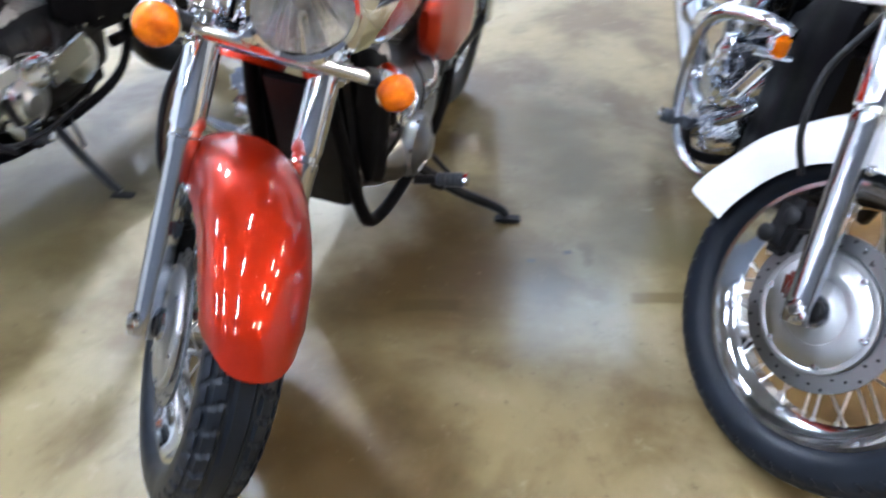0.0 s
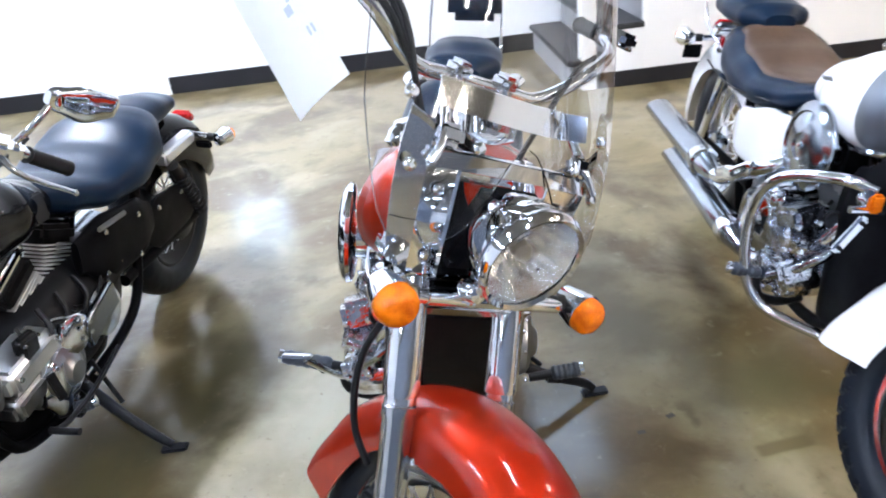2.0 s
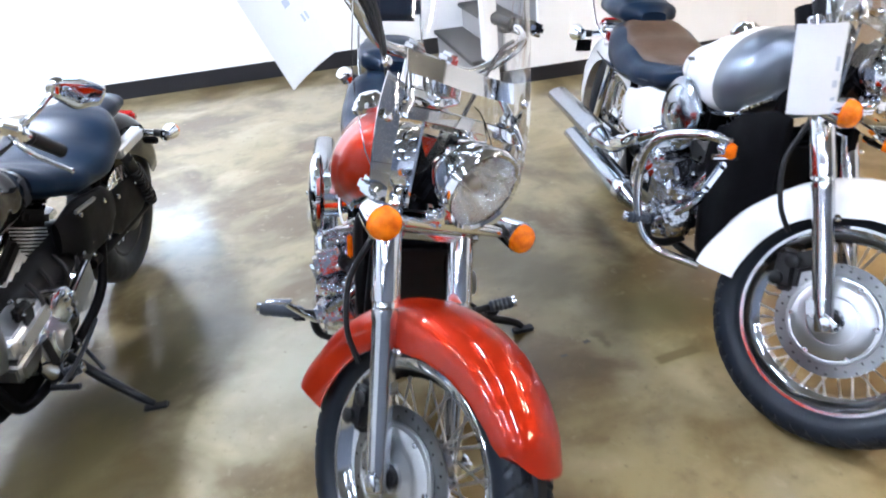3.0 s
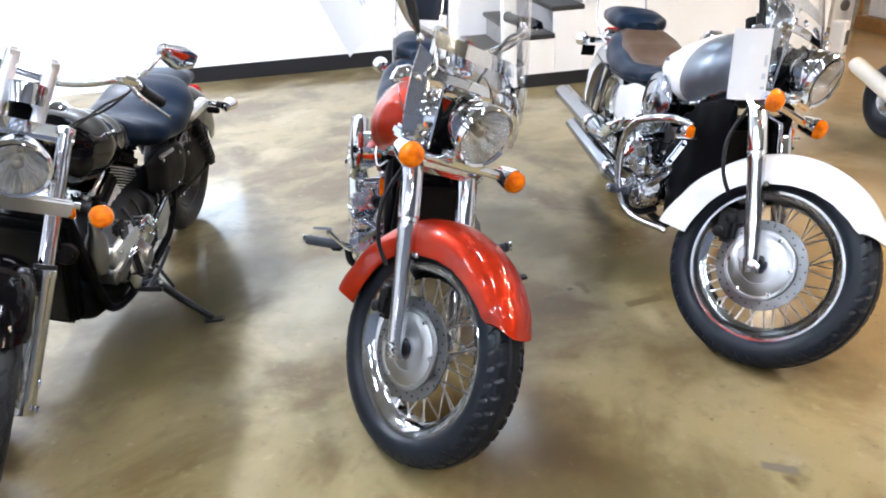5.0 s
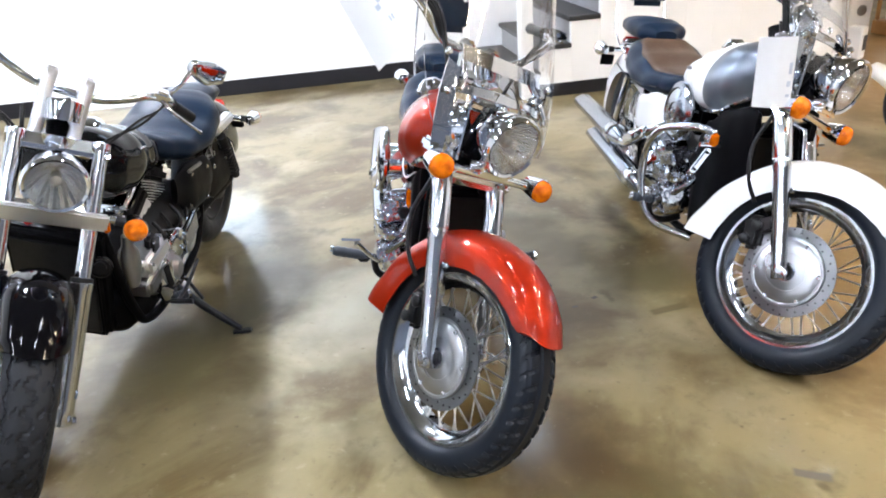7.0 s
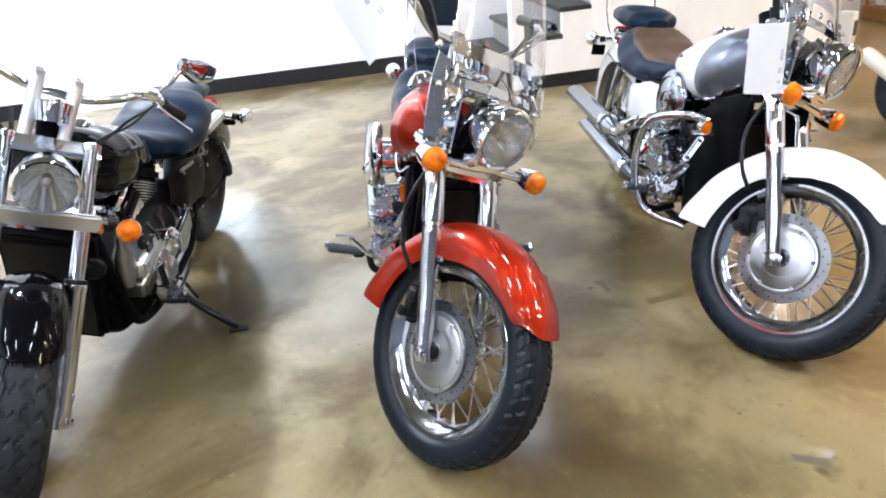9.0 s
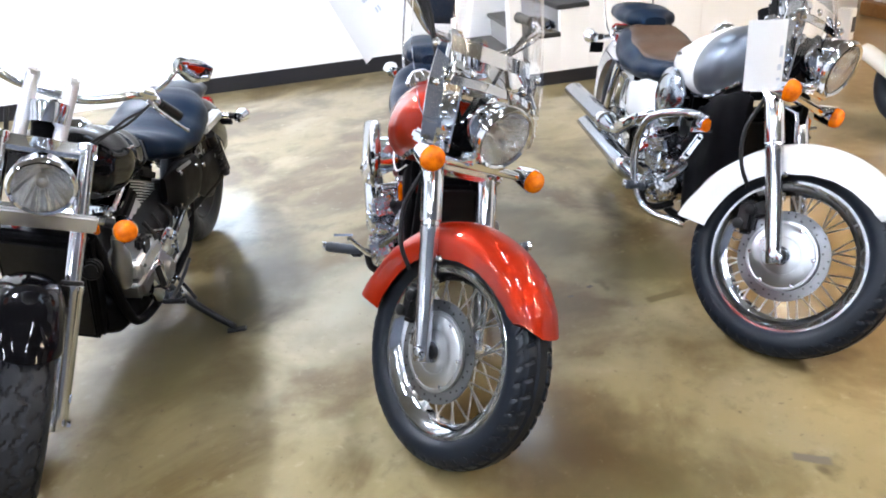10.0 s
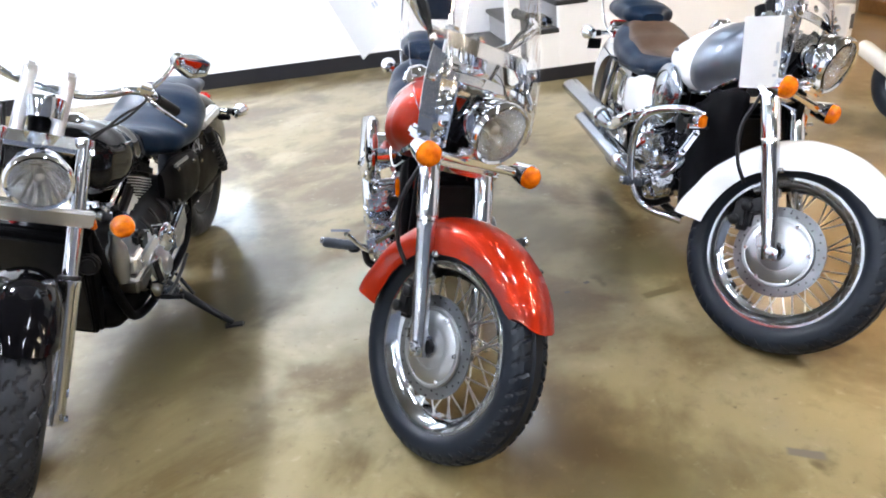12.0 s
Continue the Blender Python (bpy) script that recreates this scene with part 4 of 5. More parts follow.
    lathe(bm, [(0.040, -0.03), (0.056, -0.028), (0.058, -0.008), (0.050, -0.004), (0.050, 0.020), (0.058, 0.024), (0.058, 0.064), (0.100, 0.070), (0.110, 0.075), (0.112, 0.084), (0.106, 0.092),
               (0.088, 0.100), (0.084, 0.096), (0.060, 0.104), (0.034, 0.107), (0.030, 0.103), (0.002, 0.105)], (0.93, -0.115 if guard else -0.150, 0.632), (0.06, -1, 0.04), 52)
    ac = part("air_cleaner", bm, PIPE if guard else CHROME, bike, "round chrome air cleaner cover on a drum")
    bm = bmesh.new()
    box(bm, (0.93, -0.110, 0.635), (0.15, 0.085, 0.150), (0, 4, 0), 0.02, 3)
    part("intake_box", bm, BLACK, ac)
    bolt_heads(ac, [(0.936, -0.219 if guard else -0.254, 0.636)], (0.06, -1, 0.04), 0.008)
    if not two_tone:
        bm = bmesh.new()
        tube(bm, [(0.99, -0.13, 0.78), (1.08, -0.165, 0.70), (1.16, -0.16, 0.66), (1.23, -0.13, 0.70)], 0.0024, 8)
        part("ignition_lead", bm, BRUSHED, bike)
    # seat, pillion, backrest
    seat = seat_piece("seat", bike, [(0.02, 0.06, 0.69, 0.735), (0.06, 0.135, 0.620, 0.772), (0.16, 0.172, 0.578, 0.778), (0.30, 0.186, 0.570, 0.735), (0.44, 0.178, 0.580, 0.700), (0.58, 0.140, 0.610, 0.705), (0.68, 0.095, 0.650, 0.722), (0.735, 0.04, 0.68, 0.71)],
                      VINYL, "broad black vinyl saddle")
    if two_tone:
        # thin shell over the saddle, painting the brown reflection along its top
        bm = bmesh.new()
        softloft(bm, [(0.10, 0.06, 0.735, 0.781), (0.14, 0.118, 0.72, 0.785), (0.28, 0.140, 0.68, 0.746), (0.44, 0.132, 0.655, 0.7075), (0.56, 0.100, 0.665, 0.7085), (0.64, 0.05, 0.685, 0.716)], 18, 28, 2.8)
        part("seat_top_sheen", bm, BROWNSHEEN, seat, "saddle top coloured brown for a warm reflection")
    for s in (-1, 1):
        bm = bmesh.new()
        tube(bm, [(0.05, s * 0.178, 0.64), (0.20, s * 0.186, 0.625), (0.36, s * 0.184, 0.622), (0.55, s * 0.152, 0.638)], 0.003, 6)
        part("seat_piping", bm, RUBBER, seat)
    seat_piece("pillion_seat", bike, [(-0.21, 0.05, 0.775, 0.81), (-0.17, 0.110, 0.755, 0.842), (-0.02, 0.128, 0.752, 0.852), (0.10, 0.118, 0.755, 0.845), (0.165, 0.05, 0.77, 0.815)], VINYL, "black pillion pad")
    bm = bmesh.new()
    for s in (-1, 1):
        tube(bm, [(0.02, s * 0.11, 0.66), (-0.16, s * 0.125, 0.72), (-0.25, s * 0.125, 0.86), (-0.285, s * 0.115, 1.04)], 0.0052, 10)
    tube(bm, [(-0.285, -0.115, 1.04), (-0.292, -0.08, 1.085), (-0.294, 0.08, 1.085), (-0.285, 0.115, 1.04)], 0.009, 10)
    sb = part("sissy_bar", bm, CHROME, bike, "chrome passenger backrest frame")
    bm = bmesh.new()
    box(bm, (-0.262, 0.03, 0.960), (0.055, 0.19, 0.165), (0, -9, 0), 0.026, 4)
    part("backrest_pad", bm, VINYL, sb, "black padded backrest")
    # rear
    bm = bmesh.new()
    fender_mesh(bm, (-0.02, 0.30), [(38, 0.40, 0.085, 0.02), (70, 0.408, 0.098, 0.05), (110, 0.418, 0.10, 0.055), (150, 0.428, 0.095, 0.05), (172, 0.435, 0.085, 0.035), (186, 0.438, 0.07, 0.015)], 38, 186, 34, 0.0035, 13)
    rf = part("rear_fender", bm, paint, bike, "%s rear mudguard" % ("pearl-white" if two_tone else "orange-red"))
    bm = bmesh.new()
    box(bm, (-0.30, 0, 0.675), (0.05, 0.11, 0.075), (0, 38, 0), 0.016, 3)
    tl = part("tail_lamp", bm, CHROME, rf)
    bm = bmesh.new()
    box(bm, (-0.325, 0, 0.69), (0.03, 0.095, 0.06), (0, 38, 0), 0.012, 3)
    part("lens", bm, REDLENS, tl)
    for s in (-1, 1):
        bm = bmesh.new()
        box(bm, (0.02, s * 0.104, 0.685), (0.21, 0.012, 0.036), (0, -18, 0), 0.005)
        part("fender_rail", bm, CHROME, rf)
        bm = bmesh.new()
        box(bm, (-0.02, s * 0.114, 0.69), (0.032, 0.012, 0.036), (0, 0, 0), 0.004)
        part("side_reflector", bm, REDLENS, rf)
        signal("rear_indicator", bike, (-0.235, s * 0.185, 0.665), (-0.19, s * 0.06, 0.67), (-1, s * 0.15, 0), None, ORANGE)
    bm = bmesh.new()
    box(bm, (-0.27, -0.135, 0.60), (0.008, 0.07, 0.055), (0, 10, 0), 0.003)
    part("plate_bracket", bm, BLACK, bike)
    wheel("rear_wheel", bike, Matrix.Translation((0, 0, 0.322)), 0.318, 0.078, tread_plain, 36, False, 0.205, 120, 24)
    # side cover, pegs, pipes, stand
    for s in (-1, 1):
        bm = bmesh.new()
        softloft(bm, [(0.35, 0.012, 0.46, 0.54, s * 0.150), (0.42, 0.026, 0.425, 0.585, s * 0.150), (0.60, 0.032, 0.43, 0.628, s * 0.148), (0.76, 0.028, 0.50, 0.645, s * 0.142), (0.80, 0.012, 0.56, 0.63, s * 0.138)], 16, 26, 3.4)
        part("side_cover", bm, paint, bike, "white side cover" if two_tone else "orange-red side cover")
        bm = bmesh.new()
        tube(bm, [(0.00, s * 0.13, 0.33), (0.13, s * 0.135, 0.60)], 0.021, 16, smooth=False)
        part("shock_absorber", bm, CHROME, bike)
        bm = bmesh.new()
        tube(bm, [(0.0, s * 0.115, 0.32), (0.45, s * 0.105, 0.33)], 0.02, 12, smooth=False)
        part("swing_arm", bm, BLACK, bike)
        footpeg(bike, s, (0.955, (-0.33 if guard else -0.405) if s < 0 else 0.31, 0.30), (0.965, s * 0.19, 0.275))
    if not guard:
        bm = bmesh.new()
        tube(bm, [(0.95, -0.21, 0.27), (1.02, -0.25, 0.300), (1.09, -0.315, 0.395)], 0.008, 10)
        box(bm, (1.10, -0.332, 0.412), (0.022, 0.066, 0.008), (0, -20, 0), 0.003)
        part("brake_pedal", bm, CHROME, bike, "chrome brake pedal")
    bm = bmesh.new()
    tube(bm, [(0.96, -0.13, 0.22), (0.965, -0.19, 0.205), (0.965, -0.245, 0.222), (0.965, -0.262, 0.275)], (0.016, 0.012), 10)
    part("peg_bracket", bm, DARKMETAL, bike)
    exhaust(bike, [(0.98, -0.06, 0.58), (1.06, -0.12, 0.50), (1.00, -0.185, 0.36), (0.86, -0.215, 0.27), (0.74, -0.22, 0.25)], 0.021, ((0.78, -0.22, 0.255), (0.13, -0.272, 0.326)))
    exhaust(bike, [(0.72, -0.07, 0.60), (0.82, -0.17, 0.56), (0.79, -0.235, 0.52), (0.67, -0.252, 0.452), (0.57, -0.256, 0.402), (0.46, -0.258, 0.388)], 0.021, ((0.53, -0.257, 0.392), (-0.16, -0.275, 0.412)))
    bm = bmesh.new()
    softloft(bm, [(0.60, 0.006, 0.41, 0.45, -0.278), (0.68, 0.012, 0.435, 0.485, -0.274), (0.78, 0.006, 0.49, 0.535, -0.258)], 8, 18, 2.6)
    part("heat_shield", bm, CHROME, bike)
    sidestand(bike, (0.735, 0.40, 0.056))
    if guard:
        for s in (-1, 1):
            bm = bmesh.new()
            tube(bm, [(1.185, s * 0.15, 0.622), (1.14, s * 0.215, 0.632), (1.02, s * 0.285, 0.585), (0.94, s * 0.30, 0.47), (0.955, s * 0.295, 0.31), (1.00, s * 0.25, 0.212), (1.10, s * 0.13, 0.185)], 0.0145, 14, steps=8)
            g = part("engine_guard", bm, CHROME, bike, "chrome tubular engine guard")
            bm = bmesh.new()
            box(bm, (1.235, s * 0.178, 0.615), (0.020, 0.026, 0.044), (0, 0, s * 10), 0.006)
            part("reflector", bm, ORANGE, g, "amber reflector")
            bm = bmesh.new()
            box(bm, (1.232, s * 0.2125, 0.540), (0.013, 0.024, 0.098), (s * 29, 0, 0), 0.005, 2)
            hp = part("highway_peg", bm, CHROME, g, "flat chrome highway peg, folded down")
            bm = bmesh.new()
            tube(bm, [(1.222, s * 0.150, 0.590), (1.224, s * 0.222, 0.596)], 0.009, 12, smooth=False)
            lathe(bm, [(0.016, -0.012), (0.019, -0.008), (0.019, 0.008), (0.016, 0.012)], (1.205, s * 0.182, 0.612), (0, 0.4 * s, 1), 20)
            part("peg_clamp", bm, CHROME, hp)
            bolt_heads(hp, [(1.2385, s * 0.196, 0.570), (1.2385, s * 0.230, 0.510)], (1, 0, 0), 0.0045, DARKMETAL)
    else:
        for s in (-1, 1):
            bm = bmesh.new()
            box(bm, (1.10, s * 0.146, 0.565), (0.022, 0.014, 0.060), (0, 0, 0), 0.005)
            part("side_reflector", bm, ORANGE, bike, "amber reflector")
    handlebar(bike, F, [(1.165, 0.06, 1.045), (1.165, 0.14, 1.05), (1.15, 0.24, 1.115), (1.08, 0.34, 1.165), (0.96, 0.42, 1.185), (0.84, 0.46, 1.185)])
    for k in range(3):
        for s in (-1, 1)[:1 if k else 2]:
            bm = bmesh.new()
            tube(bm, [(1.26, s * (0.06 + 0.012 * k), 0.84), (1.22 + 0.01 * k, s * (0.11 + 0.01 * k), 0.97), (1.16, s * 0.20, 1.11 + 0.012 * k), (1.07, s * 0.32, 1.145 + 0.006 * k)], 0.0055, 8)
            bm.transform(F)
            part("control_cable", bm, RUBBER, bike)
    # speedometer pod
    bm = bmesh.new()
    lathe(bm, [(0.02, -0.06), (0.05, -0.05), (0.056, 0.0), (0.056, 0.012), (0.048, 0.014), (0.046, 0.008), (0.002, 0.008)], (1.215, 0, 1.02), (-0.45, 0, 0.9), 32)
    bm.transform(F)
    part("speedometer", bm, CHROME, bike, "chrome speedometer pod")
    if screen:
        windshield(bike, F)
    return bike


def windshield(bike, F):
    """A bolt-on screen: curved clear pane with a cut-out over the lamp, chrome brackets, crossbar, clamps."""
    bm = bmesh.new()
    nu, nv = 25, 21
    pts = [[None] * nu for _ in range(nv)]
    for j in range(nv):
        v = j / (nv - 1)
        for i in range(nu):
            u = -1 + 2 * i / (nu - 1)
            z0 = 0.845 + 0.16 * math.exp(-(u / 0.42) ** 2)
            z1 = 1.47 - 0.10 * u ** 4
            hw = 0.205 + 0.055 * min(1.0, v * 3.2) ** 0.6 - 0.03 * max(0, v - 0.6)
            z = z0 + (z1 - z0) * v
            x = 1.435 - (z - 0.86) * 0.585 - 0.075 * u * u
            pts[j][i] = Vector((x, hw * u, z))
    th = Vector((0.003, 0, 0.0017))
    front = [[bm.verts.new(p) for p in row] for row in pts]
    back = [[bm.verts.new(p - th) for p in row] for row in pts]
    for j in range(nv - 1):
        for i in range(nu - 1):
            bm.faces.new((front[j][i], front[j][i + 1], front[j + 1][i + 1], front[j + 1][i]))
            bm.faces.new((back[j][i], back[j + 1][i], back[j + 1][i + 1], back[j][i + 1]))
    for a, b2 in ([((0, i), (0, i + 1)) for i in range(nu - 1)] + [((nv - 1, i), (nv - 1, i + 1)) for i in range(nu - 1)]
                  + [((j, 0), (j + 1, 0)) for j in range(nv - 1)] + [((j, nu - 1), (j + 1, nu - 1)) for j in range(nv - 1)]):
        bm.faces.new((front[a[0]][a[1]], front[b2[0]][b2[1]], back[b2[0]][b2[1]], back[a[0]][a[1]]))
    bm.transform(F)
    ws = part("windshield", bm, SCREEN, bike, "clear curved windshield")
    ws.visible_shadow = False
    bm = bmesh.new()
    ribs = []
    for k in range(25):
        u = -0.62 + 1.24 * k / 24
        row = []
        for z, inset in ((1.026, 0.006), (1.026, 0.0035), (1.045, 0.0035), (1.064, 0.0035), (1.064, 0.006)):
            row.append(Vector((1.435 - (z - 0.86) * 0.585 - 0.075 * u * u - inset - 0.003, 0.250 * u, z)))
        ribs.append(row)
    rings(bm, ribs)
    bm.transform(F)
    part("trim_band", bm, CHROME, ws, "curved chrome trim band across the pane")
    for s in (-1, 1):
        # an angled plate: broad face with two bolts, outer flange turned back, folded lip
        bm = bmesh.new()
        ribs = []
        for k in range(9):
            f = k / 8
            z = 0.775 + 0.230 * f
            ym, yo, yi = 0.137 + 0.026 * f, 0.168 + 0.030 * math.sin(1.9 * f), 0.086 + 0.012 * f
            x = 1.358 - 0.036 * f
            loop = [(x + 0.004, yi - 0.004, z), (x, yi, z), (x - 0.002, ym, z), (x - 0.022, yo, z + 0.012)]
            loop += [(px - 0.004, py - 0.0015, pz) for px, py, pz in loop[::-1]]
            ribs.append([Vector((px, s * py, pz - (0.035 if py < 0.11 else 0.0) * f)) for px, py, pz in loop])
        rings(bm, ribs)
        bm.transform(F)
        br = part("screen_bracket", bm, CHROME, ws, "broad angled chrome screen bracket", sharp=20)
        for p in ((1.337, s * 0.125, 0.912), (1.354, s * 0.112, 0.808)):
            bm = bmesh.new()
            lathe(bm, [(0.010, 0), (0.010, 0.003), (0.007, 0.007), (0.002, 0.008)], p, (1, 0, 0.1), 14)
            bm.transform(F)
            part("bolt", bm, CHROME, br)
        bm = bmesh.new()
        box(bm, (1.300, s * 0.128, 0.785), (0.07, 0.05, 0.035), (0, 0, 0), 0.010)
        lathe(bm, [(0.030, -0.02), (0.036, -0.016), (0.036, 0.016), (0.030, 0.02)], (1.325, s * 0.105, 0.775), (-0.55, 0, 0.83), 24)
        bm.transform(F)
        part("fork_clamp", bm, CHROME, br, "chrome fork clamp")
        bm = bmesh.new()
        box(bm, (1.325, s * 0.135, 0.992), (0.030, 0.045, 0.034), (0, -25, s * 12), 0.010, 3)
        bm.transform(F)
        part("pane_clamp", bm, CHROME, br, "chrome clamp on the pane")
        bm = bmesh.new()
        tube(bm, [(1.28, s * 0.13, 1.03), (1.335, s * 0.15, 0.985), (1.355, s * 0.17, 0.955)], 0.008, 10)
        bm.transform(F)
        part("strut", bm, CHROME, br)
        for p in ((1.335, s * 0.19, 0.94), (1.29, s * 0.20, 1.03), (1.355, s * 0.10, 0.99)):
            bm = bmesh.new()
            lathe(bm, [(0.011, 0), (0.011, 0.005), (0.007, 0.010), (0.002, 0.011)], p, (0.85, 0, 0.5), 14)
            bm.transform(F)
            part("acorn_nut", bm, CHROME, ws)
    bm = bmesh.new()
    ribs = []
    for k in range(17):
        u = -1 + k / 8
        x, z = 1.366 - 0.022 * u * u, 0.968 - 0.010 * u * u
        ribs.append([Vector((x + dx, 0.165 * u, z + dz)) for dx, dz in ((0, -0.012), (0.003, -0.010), (-0.005, 0.012), (-0.009, 0.014), (-0.030, 0.010), (-0.030, 0.006), (-0.010, 0.008), (-0.004, -0.012))])
    rings(bm, ribs)
    bm.transform(F)
    part("crossbar", bm, CHROME, ws, "flat chrome screen crossbar")
    return ws


def black_cruiser(name, X, label, group):
    """A lower, stripped black cruiser with a short front mudguard."""
    x, y, yaw, lean, steer = X
    bike = empty(name, bike_pose(x, y, yaw, lean), label, "motorcycle", group)
    F = steer_pose(steer)
    keys = [(52, 0.345, 0.070, 0.004), (62, 0.348, 0.080, 0.012), (100, 0.352, 0.086, 0.028), (140, 0.352, 0.086, 0.028), (165, 0.352, 0.082, 0.018)]
    front_end(bike, F, BLACKPAINT, keys, 52, 165, tread_zigzag, None, 0.066, "short gloss-black front mudguard", 36, 0.24, ((1.265, 0.915), (1.445, 0.575), (1.640, 0.212)), 0.108, 6.0, 4.0, WORN, 0.0310)
    headlamp(bike, F, (1.43, 0, 0.858), (0.99, 0, -0.1), 0.078, 0.13)
    bm = bmesh.new()
    box(bm, (1.400, 0, 0.748), (0.018, 0.300, 0.058), (0, 12, 0), 0.006)
    bm.transform(F)
    part("yoke_plate", bm, BRUSHED, bike, "flat polished yoke plate")
    for s in (-1, 1):
        signal("indicator", bike, (1.40, s * 0.225, 0.742), (1.36, s * 0.12, 0.745), (1, s * 0.10, 0.02), F)
        bm = bmesh.new()
        box(bm, (1.225, s * 0.118, 0.645), (0.016, 0.02, 0.050), (0, 0, 0), 0.005)
        part("reflector", bm, ORANGE if s > 0 else REDLENS, bike)
    bm = bmesh.new()
    softloft(bm, [(0.61, 0.03, 0.660, 0.695), (0.68, 0.085, 0.648, 0.765), (0.86, 0.138, 0.645, 0.842), (1.00, 0.158, 0.648, 0.890), (1.12, 0.155, 0.668, 0.915), (1.20, 0.126, 0.705, 0.912), (1.245, 0.04, 0.76, 0.87)], 30, 40, 2.35)
    tank = part("fuel_tank", bm, BLACKPAINT, bike, "gloss-black teardrop tank")
    bm = bmesh.new()
    for k in range(6):
        for r in range(2):
            lathe(bm, [(0.004, 0), (0.004, 0.002), (0.002, 0.003)], (0.93 + 0.016 * k, 0.1415 + 0.0035 * k - 0.006 * r, 0.80 + 0.004 * k - 0.026 * r), (0, 1, 0.1), 8)
    part("tank_badge", bm, CHROME, tank)
    bm = bmesh.new()
    box(bm, (0.755, 0.10, 0.725), (0.11, 0.012, 0.075), (12, -14, 18), 0.005)
    part("tank_end_cover", bm, DARKMETAL, tank)
    bm = bmesh.new()
    lathe(bm, [(0.045, -0.004), (0.047, 0.006), (0.036, 0.020), (0.022, 0.030), (0.002, 0.032)], (0.99, 0, 0.874), (-0.1, 0, 1), 30)
    part("fuel_cap", bm, CHROME, tank)
    seat_piece("seat", bike, [(0.08, 0.06, 0.70, 0.755), (0.12, 0.135, 0.65, 0.795), (0.22, 0.180, 0.612, 0.785), (0.36, 0.192, 0.595, 0.738), (0.49, 0.166, 0.60, 0.716), (0.60, 0.120, 0.63, 0.738), (0.68, 0.085, 0.665, 0.765), (0.72, 0.030, 0.70, 0.755)], VINYL, "wide low black vinyl saddle")
    seat_piece("pillion_seat", bike, [(-0.16, 0.04, 0.71, 0.735), (-0.12, 0.085, 0.70, 0.765), (0.02, 0.10, 0.69, 0.79), (0.12, 0.10, 0.68, 0.79), (0.16, 0.04, 0.70, 0.75)], VINYL, "black pillion pad")
    bm = bmesh.new()
    fender_mesh(bm, (-0.07, 0.31), [(40, 0.37, 0.08, 0.02), (80, 0.375, 0.092, 0.085), (120, 0.38, 0.092, 0.100), (160, 0.385, 0.088, 0.08), (170, 0.386, 0.08, 0.05)], 40, 170, 30, 0.0035, 13)
    rf = part("rear_fender", bm, BLACKPAINT, bike, "gloss-black rear mudguard")
    for s in (-1, 1):
        bm = bmesh.new()
        box(bm, (0.005, s * 0.118, 0.612), (0.24, 0.050, 0.048), (0, 1, 0), 0.010, 3)
        part("fender_rail", bm, BRUSHED, rf, "pale satin mudguard strut")
        signal("rear_indicator", bike, (-0.235, s * 0.210, 0.578), (-0.20, s * 0.06, 0.59), (-1, s * 0.15, 0), None, ORANGE, 0.030)
    bm = bmesh.new()
    box(bm, (-0.34, 0, 0.605), (0.040, 0.08, 0.05), (0, 38, 0), 0.012, 3)
    part("tail_lamp", bm, REDLENS, rf)
    bm = bmesh.new()
    box(bm, (-0.19, 0.140, 0.555), (0.02, 0.06, 0.03), (0, 10, 0), 0.006)
    part("plate_bracket", bm, BLACK, bike)
    wheel("rear_wheel", bike, Matrix.Translation((-0.065, 0, 0.322)), 0.318, 0.066, tread_plain, 36, False, 0.205, 120, 24, rim_mat=DARKMETAL)
    for s in (-1, 1):
        bm = bmesh.new()
        lathe(bm, [(0.02, 0), (0.098, 0.0), (0.104, 0.008), (0.100, 0.022), (0.070, 0.030), (0.03, 0.034), (0.002, 0.035)], (-0.065, s * 0.058, 0.322), (0, s, 0), 36)
        part("brake_drum" if s < 0 else "final_drive", bm, ENGINE, bike, "dark drum on the rear hub")
    bm = bmesh.new()
    softloft(bm, [(-0.10, 0.008, 0.36, 0.42, 0.128), (0.02, 0.012, 0.33, 0.50, 0.130), (0.24, 0.014, 0.34, 0.52, 0.132), (0.34, 0.008, 0.40, 0.48, 0.132)], 10, 20, 2.8)
    dg = part("drive_guard", bm, BLACK, bike, "satin-black drive guard")
    bolt_heads(dg, [(0.06, 0.143, 0.47), (0.24, 0.146, 0.49)], (0, 1, 0), 0.008)
    eng = engine(bike, ENGINE, (0.775, 0, 0.415))
    bm = bmesh.new()
    for s in (-1, 1):
        tube(bm, [(1.19, s * 0.03, 0.86), (1.20, s * 0.075, 0.66), (1.11, s * 0.11, 0.30), (1.00, s * 0.12, 0.185), (0.70, s * 0.125, 0.18), (0.44, s * 0.12, 0.24), (0.34, s * 0.11, 0.46), (0.28, s * 0.10, 0.60)], 0.016, 12)
    tube(bm, [(1.16, 0, 0.80), (0.90, 0, 0.68), (0.55, 0, 0.60), (0.20, 0, 0.60)], 0.025, 12)
    tube(bm, [(1.155, 0, 0.98), (1.285, 0, 0.74)], 0.033, 20, smooth=False)
    part("frame", bm, BLACK, bike, "black tubular frame")
    bm = bmesh.new()
    box(bm, (1.17, -0.072, 0.42), (0.08, 0.290, 0.43), (-7, 12, 0), 0.018, 3)
    rad = part("radiator", bm, BLACK, bike, "black radiator")
    bm = bmesh.new()
    softloft(bm, [(0.46, 0.05, 0.17, 0.27), (0.62, 0.10, 0.145, 0.29), (0.95, 0.115, 0.150, 0.30), (1.08, 0.10, 0.17, 0.33), (1.13, 0.06, 0.20, 0.32)], 16, 28, 3.2)
    part("belly_pan", bm, BLACK, bike, "black lower engine cover")
    bm = bmesh.new()
